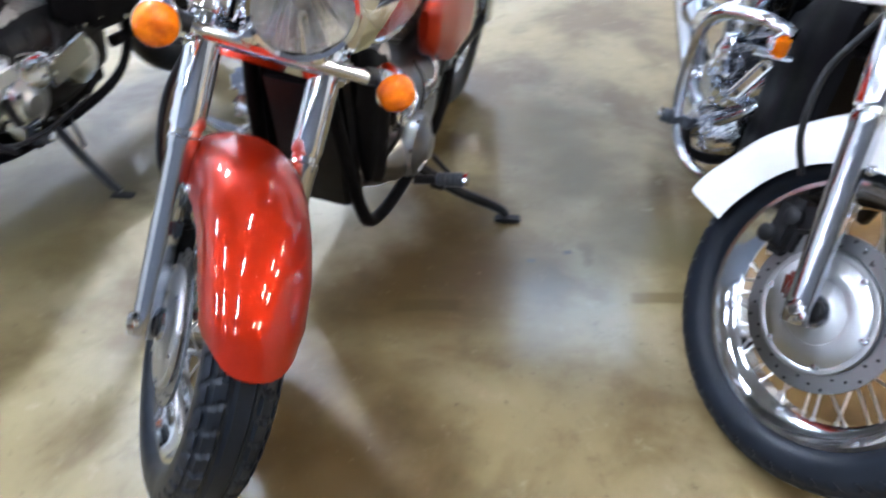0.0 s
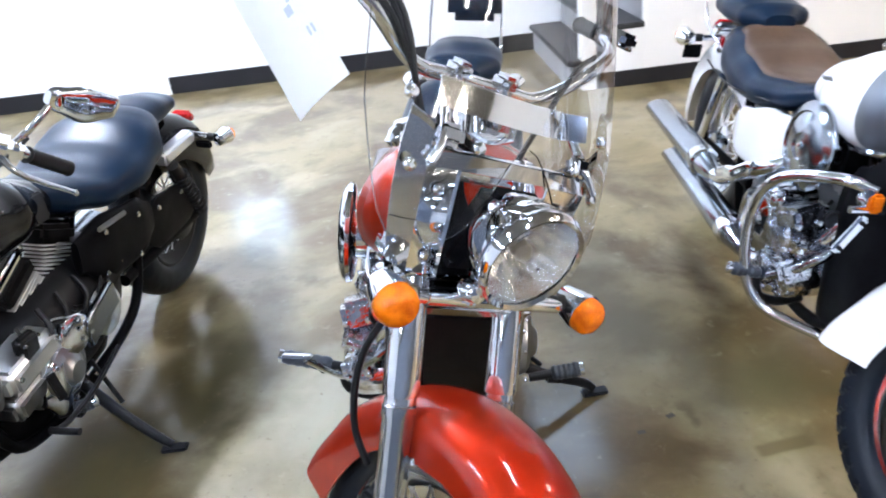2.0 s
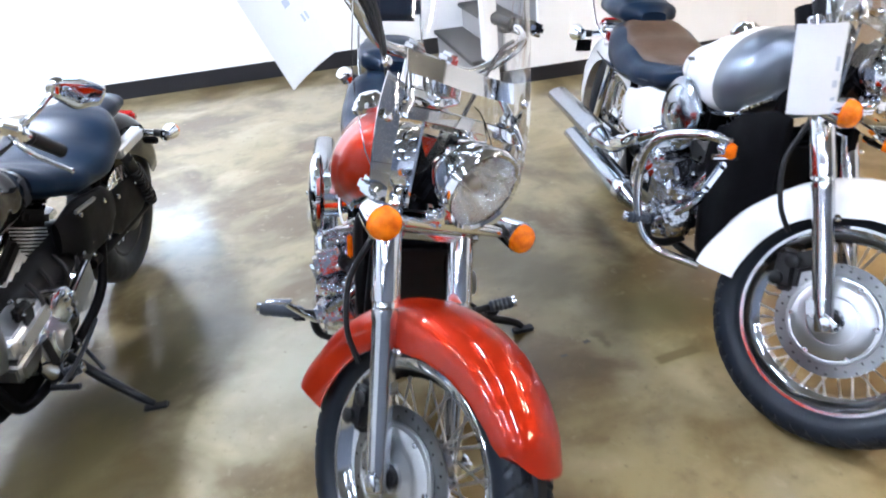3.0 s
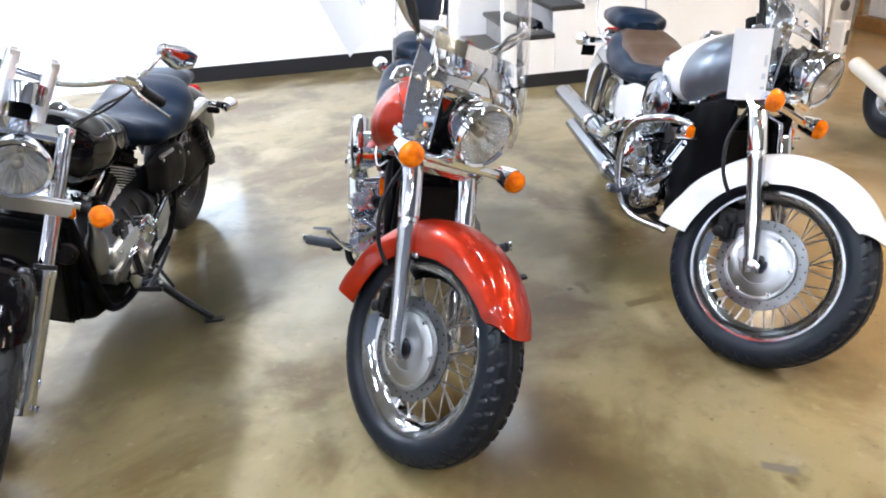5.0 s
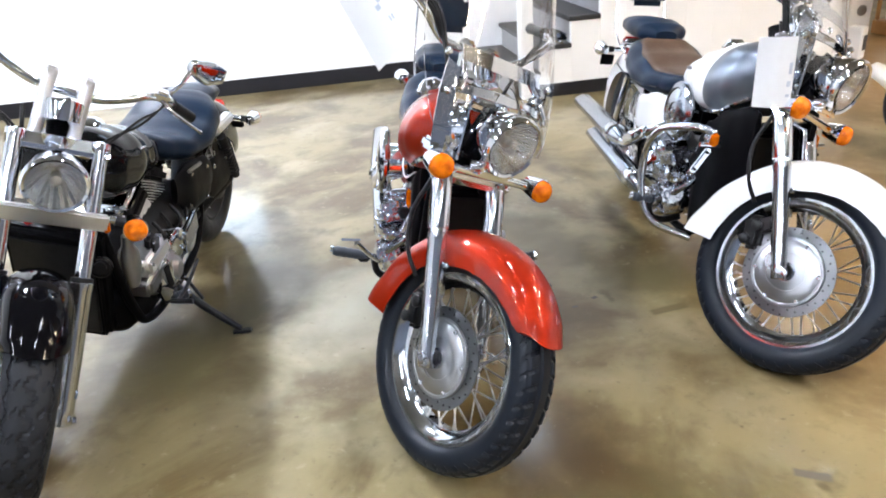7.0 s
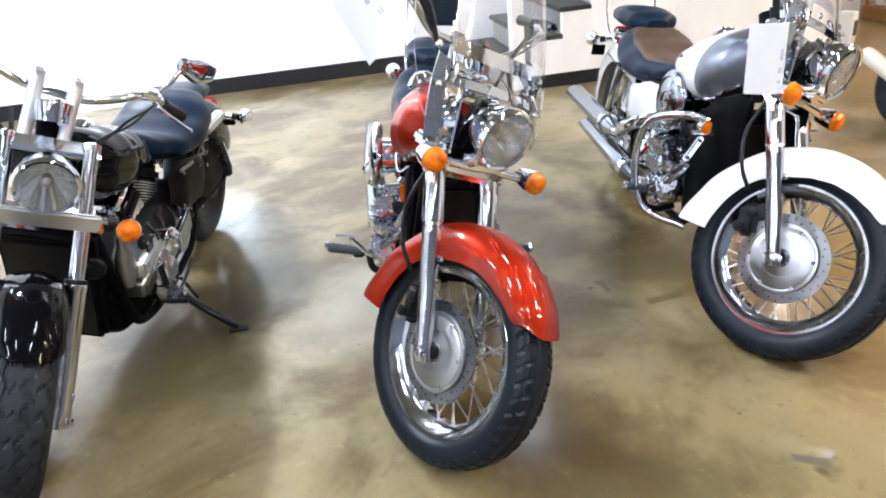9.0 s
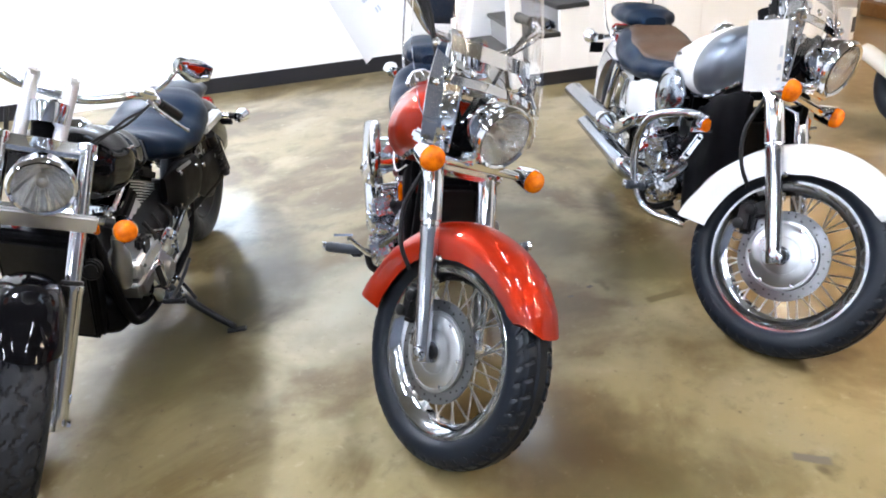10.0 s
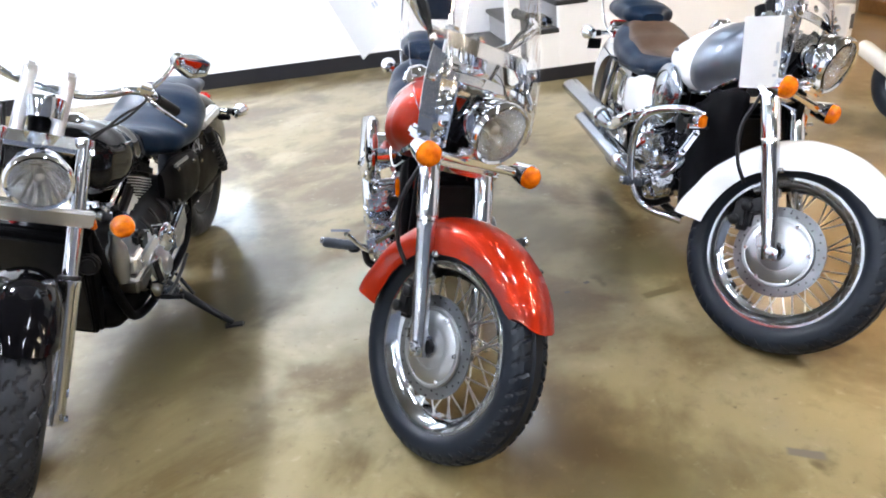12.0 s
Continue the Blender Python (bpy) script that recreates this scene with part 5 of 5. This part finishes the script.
    box(bm, (1.212, -0.072, 0.41), (0.010, 0.245, 0.36), (-7, 12, 0), 0.002)
    part("core", bm, ENGINE, rad)
    for s in (-1, 1):
        bm = bmesh.new()
        softloft(bm, [(0.30, 0.012, 0.44, 0.54, s * 0.145), (0.38, 0.026, 0.40, 0.59, s * 0.145), (0.58, 0.030, 0.41, 0.62, s * 0.142), (0.70, 0.012, 0.50, 0.60, s * 0.135)], 14, 24, 2.4)
        sc = part("side_cover", bm, BLACK, bike, "satin-black side cover")
        bolt_heads(sc, [(0.42, s * 0.172, 0.555), (0.60, s * 0.170, 0.585), (0.44, s * 0.172, 0.43)], (0, s, 0), 0.007)
        bm = bmesh.new()
        box(bm, (0.56, s * 0.172, 0.60), (0.15, 0.010, 0.016), (0, -6, 0), 0.004)
        part("cover_lip", bm, SATIN, sc)
        bm = bmesh.new()
        tube(bm, [(-0.10, s * 0.14, 0.33), (0.09, s * 0.14, 0.58)], 0.022, 16, smooth=False)
        sh = part("shock_absorber", bm, DARKMETAL, bike, "black shock absorber")
        bm = bmesh.new()
        tube(bm, [(-0.07 + 0.0018 * k + 0.029 * 0.86 * math.cos(k * 0.785), s * 0.14 + 0.029 * math.sin(k * 0.785), 0.36 + 0.0025 * k - 0.029 * 0.51 * math.cos(k * 0.785)) for k in range(72)], 0.0045, 6, smooth=False)
        part("coil_spring", bm, DARKMETAL, sh)
        bm = bmesh.new()
        tube(bm, [(-0.065, s * 0.12, 0.32), (0.45, s * 0.105, 0.33)], 0.02, 12, smooth=False)
        part("swing_arm", bm, BLACK, bike)
        footpeg(bike, s, (0.93 if s < 0 else 0.90, s * (0.36 if s < 0 else 0.225), 0.285 if s < 0 else 0.235), (0.94, s * (0.17 if s < 0 else 0.15), 0.265 if s < 0 else 0.215))
    # final-drive cover and shift linkage, left
    bm = bmesh.new()
    lathe(bm, [(0.075, 0), (0.078, 0.01), (0.070, 0.028), (0.04, 0.036), (0.002, 0.038)], (0.66, 0.14, 0.36), (0, 1, 0), 36)
    part("sprocket_cover", bm, CHROME, eng, "chrome sprocket cover")
    bm = bmesh.new()
    box(bm, (0.985, 0.120, 0.425), (0.200, 0.110, 0.080), (0, 6, 0), 0.020, 3)
    gb = part("gear_housing", bm, BRUSHED, eng, "pale satin aluminium gear housing")
    bm = bmesh.new()
    box(bm, (0.985, 0.116, 0.350), (0.205, 0.110, 0.072), (0, 6, 0), 0.018, 3)
    part("lower_housing", bm, SATIN, gb, "grey lower housing")
    bolt_heads(gb, [(0.91, 0.175, 0.445), (1.06, 0.175, 0.430)], (0, 1, 0), 0.006)
    bm = bmesh.new()
    lathe(bm, [(0.016, 0.160), (0.020, 0.120), (0.032, 0.100), (0.035, 0.080), (0.034, 0.030), (0.030, 0.0), (0.024, -0.03)], (1.105, 0.120, 0.405), (0.12, 0.05, 1), 28)
    part("hose_joint", bm, SATIN, eng, "grey aluminium hose joint")
    bm = bmesh.new()
    softloft(bm, [(0.865, 0.014, 0.29, 0.35, 0.160), (0.885, 0.034, 0.235, 0.405, 0.160), (0.95, 0.038, 0.225, 0.405, 0.160), (0.99, 0.014, 0.28, 0.36, 0.155)], 14, 26, 2.4)
    dc = part("drive_cover", bm, CHROME, eng, "rounded chrome drive cover")
    bm = bmesh.new()
    box(bm, (0.972, 0.190, 0.340), (0.024, 0.008, 0.090), (0, 12, -28), 0.003)
    part("cover_slot", bm, DARKMETAL, dc)
    bm = bmesh.new()
    lathe(bm, [(0.050, -0.05), (0.054, 0), (0.054, 0.008), (0.048, 0.013), (0.020, 0.015), (0.002, 0.016)], (0.85, 0.180, 0.415), (0.15, 1, 0.1), 36)
    rc = part("round_cap", bm, CHROME, eng, "round chrome cap")
    bm = bmesh.new()
    box(bm, (0.735, 0.190, 0.405), (0.185, 0.022, 0.090), (0, 12, 3), 0.008, 3)
    part("link_plate", bm, PIPE, eng, "satin link plate")
    bolt_heads(rc, [(0.822 + 0.016 * a, 0.200, 0.410 + 0.016 * c) for a in (-1, 1) for c in (-1, 1)], (0.1, 1, 0.1), 0.007)
    bm = bmesh.new()
    lathe(bm, [(0.010, -0.03), (0.033, -0.02), (0.036, 0.0), (0.031, 0.005), (0.027, 0.0), (0.020, 0.002), (0.020, 0.010), (0.002, 0.011)], (1.225, 0.080, 0.497), (1, 0.25, 0.1), 32)
    part("horn", bm, ENGINE, bike, "small round black horn")
    bm = bmesh.new()
    tube(bm, [(0.70, 0.20, 0.27), (0.86, 0.215, 0.255), (1.00, 0.23, 0.27), (1.09, 0.25, 0.31)], 0.007, 10)
    tube(bm, [(1.09, 0.235, 0.31), (1.09, 0.31, 0.315)], 0.009, 10, smooth=False)
    part("shift_lever", bm, DARKMETAL, bike, "black shift lever")
    exhaust(bike, [(0.98, -0.06, 0.58), (1.06, -0.12, 0.50), (1.00, -0.185, 0.36), (0.86, -0.215, 0.27), (0.74, -0.22, 0.25)], 0.021, ((0.76, -0.22, 0.25), (-0.05, -0.265, 0.30)))
    exhaust(bike, [(0.56, -0.06, 0.60), (0.50, -0.15, 0.54), (0.60, -0.20, 0.46), (0.66, -0.21, 0.45), (0.52, -0.22, 0.44)], 0.021, ((0.60, -0.215, 0.445), (-0.16, -0.265, 0.43)))
    sidestand(bike, (0.864, 0.402, 0.060), (0.80, 0.12, 0.22))
    bar_tilt = Matrix.Translation((1.17, 0, 1.05)) @ Matrix.Rotation(radians(-6), 4, "X") @ Matrix.Translation((-1.17, 0, -1.05))
    handlebar(bike, F @ bar_tilt, [(1.160, 0.05, 1.035), (1.155, 0.10, 1.040), (1.147, 0.165, 1.064), (1.125, 0.225, 1.088), (1.090, 0.285, 1.079), (1.008, 0.390, 1.029)], riser=((1.235, 0.91), (1.165, 1.085)), riser_r=0.0185, riser_mat=BRUSHED)
    for s in (1, -1):
        wedge_mirror(bike, F, (1.095, s * 0.270, 1.085 - 0.03 * s), (1.075, s * 0.330, 1.175), (0.965, s * 0.465, 1.145), s)
    bm = bmesh.new()
    lathe(bm, [(0.02, -0.05), (0.045, -0.045), (0.05, 0.0), (0.05, 0.012), (0.044, 0.014), (0.042, 0.008), (0.002, 0.008)], (1.225, 0, 1.01), (-0.45, 0, 0.9), 32)
    bm.transform(F)
    part("speedometer", bm, CHROME, bike, "chrome speedometer")
    for k in range(2):
        for s in (-1, 1):
            bm = bmesh.new()
            tube(bm, [(1.28, s * (0.06 + 0.014 * k), 0.88), (1.25, s * (0.13 + 0.01 * k), 0.95), (1.20, s * 0.20, 0.985 + 0.02 * k), (1.13, s * 0.26, 1.03), (1.05, s * 0.30, 1.065)], 0.0042, 8)
            bm.transform(F)
            part("control_cable", bm, RUBBER, bike)
    return bike


# ---- the room ----
X0, X1, Y0, Y1, HIGH = -6.0, 8.0, -5.0, 9.0, 3.9
WALL_Y, STAIR_Y = 6.165, 4.868


def slab(name, c, size, material, label="", category="", parent=None, bevel=0.0):
    bm = bmesh.new()
    box(bm, c, size, (0, 0, 0), bevel)
    ob = part(name, bm, material, parent, label)
    return tagged(ob, "", category, "", "structure") if not parent else ob


bm = bmesh.new()
bmesh.ops.create_grid(bm, x_segments=8, y_segments=8, size=1, matrix=Matrix.Translation(((X0 + X1) / 2, (Y0 + Y1) / 2, 0)) @ Matrix.Diagonal(((X1 - X0) / 2 + 0.2, (Y1 - Y0) / 2 + 0.2, 1, 1)))
tagged(part("floor", bm, FLOOR, None, "polished concrete floor stained in tan and brown, with shade and warm light painted in"), "", "floor", "", "structure")
slab("ceiling", ((X0 + X1) / 2, (Y0 + Y1) / 2, HIGH + 0.1), (X1 - X0 + 0.4, Y1 - Y0 + 0.4, 0.2), CEIL, "dark showroom ceiling deck", "ceiling")
slab("wall_south", ((X0 + X1) / 2, Y0 - 0.1, HIGH / 2), (X1 - X0, 0.2, HIGH), DARKWALL, "dark slate painted showroom wall", "wall")
slab("wall_west", (X0 - 0.1, (Y0 + Y1) / 2, HIGH / 2), (0.2, Y1 - Y0 + 0.4, HIGH), FARWALL, "grey painted showroom wall", "wall")
slab("wall_east", (X1 + 0.1, (Y0 + Y1) / 2, HIGH / 2), (0.2, Y1 - Y0 + 0.4, HIGH), FARWALL, "grey painted showroom wall", "wall")
slab("wall_far", ((X0 + X1) / 2, Y1 + 0.1, HIGH / 2), (X1 - X0, 0.2, HIGH), FARWALL, "grey painted wall beyond the opening", "wall")
# white wall with a small daylit window above eye-line of the bikes
WX0, WX1, WZ0, WZ1 = -1.86, -1.31, 0.98, 1.55
for nm, xa, xb, za, zb in (("wall_north_a", X0, WX0, 0, HIGH), ("wall_north_b", WX1, 3.4, 0, HIGH), ("wall_north_c", WX0, WX1, 0, WZ0), ("wall_north_d", WX0, WX1, WZ1, HIGH)):
    slab(nm, ((xa + xb) / 2, WALL_Y + 0.075, (za + zb) / 2), (xb - xa, 0.15, zb - za), WALL, "white painted showroom wall", "wall")
win = tagged(empty("window_1", pose((WX0 + WX1) / 2, WALL_Y + 0.075, (WZ0 + WZ1) / 2), "small white-framed window full of daylight", "window"), kind="structure")
for cx_, cz_, sx_, sz_ in ((0, (WZ1 - WZ0) / 2 - 0.02, WX1 - WX0, 0.04), (0, -(WZ1 - WZ0) / 2 + 0.02, WX1 - WX0, 0.04), ((WX1 - WX0) / 2 - 0.02, 0, 0.04, WZ1 - WZ0 - 0.08), (-(WX1 - WX0) / 2 + 0.02, 0, 0.04, WZ1 - WZ0 - 0.08)):
    bm = bmesh.new()
    box(bm, (cx_, 0, cz_), (sx_, 0.06, sz_), (0, 0, 0), 0.004)
    part("window_frame", bm, WHITE, win)
bm = bmesh.new()
box(bm, (0, 0.09, 0), (WX1 - WX0 + 0.1, 0.01, WZ1 - WZ0 + 0.1), (0, 0, 0), 0)
tagged(part("backdrop", bm, DAYLIGHT, None, "bright sky outside the window", pose((WX0 + WX1) / 2, WALL_Y + 0.10, (WZ0 + WZ1) / 2)), "", "sky", "", "structure")
slab("baseboard_north", ((-2.03 + 1.1) / 2, WALL_Y - 0.006, 0.066), (3.13, 0.012, 0.132), BASE, "black vinyl wall base", "baseboard", None, 0.003)
slab("baseboard_west", ((X0 - 2.75) / 2, WALL_Y - 0.006, 0.066), (-2.75 - X0, 0.012, 0.132), BASE, "black vinyl wall base", "baseboard", None, 0.003)
slab("door_1", (-2.39, WALL_Y - 0.012, 1.04), (0.72, 0.024, 2.08), WALL, "flush white door panel in the white wall", "door", None, 0.004)

# stair up to the east: white side panel, black treads, white risers
stair = empty("staircase", pose(0, 0, 0), "white staircase with black rubber treads", "staircase")
RISE, RUN, FIRST = 0.195, 0.228, 0.865
for k in range(12):
    xa, z = FIRST + RUN * k, RISE * (k + 1)
    bm = bmesh.new()
    box(bm, (xa + RUN / 2 - 0.008, (STAIR_Y + WALL_Y) / 2 + 0.0, z - 0.0175), (RUN + 0.03, WALL_Y - STAIR_Y - 0.01, 0.035), (0, 0, 0), 0.006)
    part("tread", bm, TREADM, stair, "black rubber tread")
    bm = bmesh.new()
    box(bm, (xa + 0.012, (STAIR_Y + WALL_Y) / 2, z - 0.035 - (RISE - 0.035) / 2), (0.02, WALL_Y - STAIR_Y - 0.06, RISE - 0.037), (0, 0, 0), 0.0)
    part("riser", bm, RISER, stair, "grey riser")
    if k:
        bm = bmesh.new()
        box(bm, (xa + RUN / 2, STAIR_Y + 0.035, (z - 0.037) / 2), (RUN - 0.001, 0.05, z - 0.037), (0, 0, 0), 0.0)
        part("side_panel", bm, WALL, stair)
bm = bmesh.new()
box(bm, (0.985, STAIR_Y + 0.05, 0.55), (0.10, 0.10, 1.10), (0, 0, 0), 0.006)
part("newel_post", bm, WALL, stair, "white newel post")
slab("wall_stair_end", (3.4 + 0.02, (STAIR_Y + WALL_Y) / 2 + 0.2, HIGH / 2), (0.12, WALL_Y - STAIR_Y + 0.3, HIGH), WALL, "white wall at the head of the stair", "wall")
slab("wall_under_stair", (2.3, STAIR_Y + 0.06, 0.9), (2.1, 0.05, 0.35), WALL, "white wall below the stair", "wall")
slab("baseboard_stair", (2.22, STAIR_Y + 0.002, 0.05), (2.37, 0.012, 0.10), BASE, "black vinyl wall base", "baseboard", None, 0.003)

# ---- ceiling lights ----
def ceiling_light(x, y, glow, turn=0, w=0.80, d=0.07):
    e = empty("ceiling_light", pose(x, y, HIGH - 0.11, 0, 0, turn), "lit fluorescent ceiling fixture with a white housing", "ceiling light", "showroom ceiling lights")
    bm = bmesh.new()
    box(bm, (0, 0, 0.045), (w + 0.05, d + 0.05, 0.06), (0, 0, 0), 0.01)
    part("housing", bm, WALL, e)
    bm = bmesh.new()
    box(bm, (0, 0, 0), (w, d, 0.03), (0, 0, 0), 0.008)
    part("diffuser", bm, glow, e, "glowing diffuser")
    return e


for gy in (-3.7, -2.0, -0.3, 1.4, 4.9):
    ceiling_light(-4.0, gy, ROWLAMP, 90)
for gx in (-1.7, 0.5):
    for gy in (-3.4, -1.6, 0.2, 1.9)[:3 if gx < 0 else 4]:
        ceiling_light(gx, gy, LAMP, 90)
ceiling_light(-2.4, 4.0, KEYLAMP, 90, 0.46, 0.2)
# unseen wide panel, added only to lay a pale bluish glow on the floor
ceiling_light(0.66, 5.72, GLOWPANEL, 0, 1.2, 1.0)
for gx in (3.6, 4.9):
    for gy in (-2.4, -0.4, 1.6, 3.6, 6.6)[:3 if gx < 4 else 5]:
        ceiling_light(gx, gy, WARMLAMP, 90)

# ---- things ----
RED_X = (-0.09, 2.743, -1.6952, 0.1214, 0.6845)
WHITE_X = (0.9931, 2.9197, -1.6695, 0.1109, 0.7015)
BLACK_X = (-1.222, 2.8897, -1.7415, 0.1402, 0.5373)
ROW = "motorcycles parked in a row"
cruiser("motorcycle", RED_X, RED, "orange-red cruiser motorcycle with a clear windshield on its sidestand", ROW, True, False, False)
cruiser("motorcycle", WHITE_X, WHITE, "white and silver cruiser motorcycle with an engine guard on its sidestand", ROW, True, True, True)
black_cruiser("motorcycle", BLACK_X, "black cruiser motorcycle with chrome forks on its sidestand", ROW)


def paper_tag(corner, along, up, w, h, label, bars):
    """A hanging sheet: corner, the directions of its lower edge and of its side, size; bars are (u, v, du, dv, dark)."""
    c, a, b = Vector(corner), Vector(along).normalized(), Vector(up).normalized()
    b = (b - a * b.dot(a)).normalized()
    n = a.cross(b)
    e = empty("price_tag", Matrix.Translation(c), label, "price tag")
    bm = bmesh.new()
    nu, nv = 7, 9
    def at(u, v, off):
        bow = 0.012 * math.sin(math.pi * u) * (1 - 0.4 * v)
        return a * (w * u) + b * (h * v) + n * (bow + off)
    f = [[bm.verts.new(at(i / (nu - 1), j / (nv - 1), 0)) for i in range(nu)] for j in range(nv)]
    g = [[bm.verts.new(at(i / (nu - 1), j / (nv - 1), -0.0012)) for i in range(nu)] for j in range(nv)]
    for j in range(nv - 1):
        for i in range(nu - 1):
            bm.faces.new((f[j][i], f[j][i + 1], f[j + 1][i + 1], f[j + 1][i]))
            bm.faces.new((g[j][i], g[j + 1][i], g[j + 1][i + 1], g[j][i + 1]))
    part("sheet", bm, PAPER, e, "white printed sheet")
    for u, v, du, dv, dark in bars:
        for s in (0.0012, -0.0024):
            bm = bmesh.new()
            q = [bm.verts.new(at(uu, vv, s)) for uu, vv in ((u, v), (u + du, v), (u + du, v + dv), (u, v + dv))]
            bm.faces.new(q)
            part("print_bar", bm, DARKINK if dark else INK, e)
    return e


paper_tag((-0.364, 1.489, 1.026), (0.093, -0.075, 0.081), (-0.38, 0.42, 0.82), 0.144, 0.30, "white price sheet hanging from the handlebar",
          [(0.70, 0.40, 0.10, 0.05, 0), (0.78, 0.46, 0.14, 0.04, 0), (0.66, 0.55, 0.26, 0.16, 0), (0.84, 0.26, 0.03, 0.05, 0), (0.90, 0.26, 0.03, 0.05, 0)])
paper_tag((0.742, 1.472, 0.805), (0.090, -0.045, 0.0), (0, 0, 1), 0.105, 0.205, "white price sheet hanging beside the fork",
          [(0.84, 0.30, 0.10, 0.08, 0), (0.86, 0.48, 0.08, 0.16, 0), (0.84, 0.15, 0.10, 0.04, 0)])


# ---- the far corner of the showroom ----
def shelf_unit(m):
    e = empty("display_shelf", m, "oak display shelf stacked with boxed goods", "shelf")
    bm = bmesh.new()
    box(bm, (0, 0, 0.06), (1.9, 0.5, 0.12), (0, 0, 0), 0.006)
    part("plinth", bm, WOOD, e, "oak plinth")
    for z in (0.50, 0.95, 1.4):
        bm = bmesh.new()
        box(bm, (0, 0, z), (1.9, 0.46, 0.03), (0, 0, 0), 0.004)
        part("shelf_board", bm, WOOD, e)
    for x in (-0.94, 0, 0.94):
        for y in (-0.21, 0.21):
            bm = bmesh.new()
            box(bm, (x, y, 0.77), (0.03, 0.03, 1.30), (0, 0, 0), 0.004)
            part("upright", bm, WOOD, e)
    bm = bmesh.new()
    box(bm, (0, 0.24, 0.77), (1.9, 0.02, 1.30), (0, 0, 0), 0.0)
    part("back_panel", bm, WALL, e, "white back panel")
    return e


SHELF = pose(4.87, 4.91, 0, 0, 0, -90)
shelf_unit(SHELF)
rnd = random.Random(4)
for z in (0.12, 0.515):
    x = -0.88
    while x < 0.8:
        w, h = rnd.uniform(0.09, 0.17), rnd.uniform(0.16, 0.27)
        bm = bmesh.new()
        box(bm, (0, 0, h / 2), (w - 0.012, 0.3, h), (0, 0, 0), 0.004)
        ob = part("carton", bm, rnd.choice((PAPER, PAPER, CREAM, PAPER, INK)), None, "boxed product standing on the shelf", SHELF @ pose(x + w / 2, -0.03, z + 0.002))
        tagged(ob, "", "box", "boxed goods on the shelf")
        if h > 0.18:
            bm = bmesh.new()
            box(bm, (0, -0.152, h * 0.55), (w * 0.6, 0.003, h * 0.3), (0, 0, 0), 0.0)
            part("print_panel", bm, DARKINK if rnd.random() < 0.6 else REDLENS, ob)
        x += w + 0.01

col = empty("column", pose(4.56, 6.06, 0), "white square column with a round mark", "column")
bm = bmesh.new()
box(bm, (0, 0, HIGH / 2), (0.22, 0.22, HIGH), (0, 0, 0), 0.01)
part("shaft", bm, WALL, col)
bm = bmesh.new()
lathe(bm, [(0.05, 0), (0.05, 0.004), (0.04, 0.005)], (0.0, -0.111, 0.20), (0, -1, 0), 24)
part("mark", bm, SATIN, col)
bin_ = empty("floor_stand", pose(3.81, 4.99, 0, 0, 0, 30), "white floor stand with printed panels", "display stand")
bm = bmesh.new()
box(bm, (0, 0, 0.13), (0.10, 0.12, 0.26), (0, 0, 0), 0.008)
part("body", bm, PAPER, bin_)
bm = bmesh.new()
box(bm, (0.01, -0.062, 0.13), (0.06, 0.004, 0.12), (0, 0, 0), 0.0)
part("print_panel", bm, DARKINK, bin_)

# a fourth machine beyond, only its tail in sight
tail = empty("motorcycle", bike_pose(2.69, 2.95, -1.56, 0.06), "dark motorcycle with a cream muffler at the end of the row", "motorcycle", ROW)
wheel("rear_wheel", tail, Matrix.Translation((-0.05, -0.01, 0.212)), 0.21, 0.06, tread_plain, 36, False, 0.085, 120, 24)
bm = bmesh.new()
fender_mesh(bm, (0.0, 0.212), [(20, 0.235, 0.07, 0.02), (70, 0.24, 0.075, 0.03), (100, 0.24, 0.07, 0.02)], 20, 100, 22, 0.004, 13, 4, 4)
part("rear_fender", bm, BLACKPAINT, tail, "gloss-black mudguard")
exhaust(tail, [(0.9, -0.12, 0.26), (0.5, -0.15, 0.20), (0.23, -0.164, 0.222)], 0.026)
bm = bmesh.new()
lathe(bm, [(0.03, 0), (0.041, 0.04), (0.045, 0.08), (0.045, 0.50), (0.039, 0.53), (0.025, 0.53), (0.023, 0.48)], (0.25, -0.14, 0.215), (-1, -0.03, 0.34), 28)
part("muffler", bm, CREAM, tail, "cream-coloured muffler")
seat_piece("seat", tail, [(0.0, 0.06, 0.66, 0.70), (0.1, 0.15, 0.62, 0.74), (0.4, 0.16, 0.6, 0.70), (0.7, 0.08, 0.64, 0.70)], VINYL, "black saddle")
bm = bmesh.new()
softloft(bm, [(0.35, 0.05, 0.25, 0.5), (0.6, 0.14, 0.2, 0.62), (1.0, 0.13, 0.2, 0.6), (1.2, 0.05, 0.3, 0.5)], 12, 24, 3)
part("engine", bm, ENGINE, tail)
bm = bmesh.new()
softloft(bm, [(0.65, 0.05, 0.66, 0.72), (0.9, 0.15, 0.64, 0.84), (1.15, 0.14, 0.68, 0.88), (1.25, 0.04, 0.75, 0.84)], 16, 28, 2.3)
part("fuel_tank", bm, BLACKPAINT, tail)
bm = bmesh.new()
tube(bm, [(1.1, 0, 0.85), (1.35, 0, 0.212)], 0.03, 14, smooth=False)
part("fork_leg", bm, CHROME, tail)
wheel("front_wheel", tail, Matrix.Translation((1.35, 0, 0.212)), 0.21, 0.055, tread_plain, 36, True, 0.16, 120, 24)
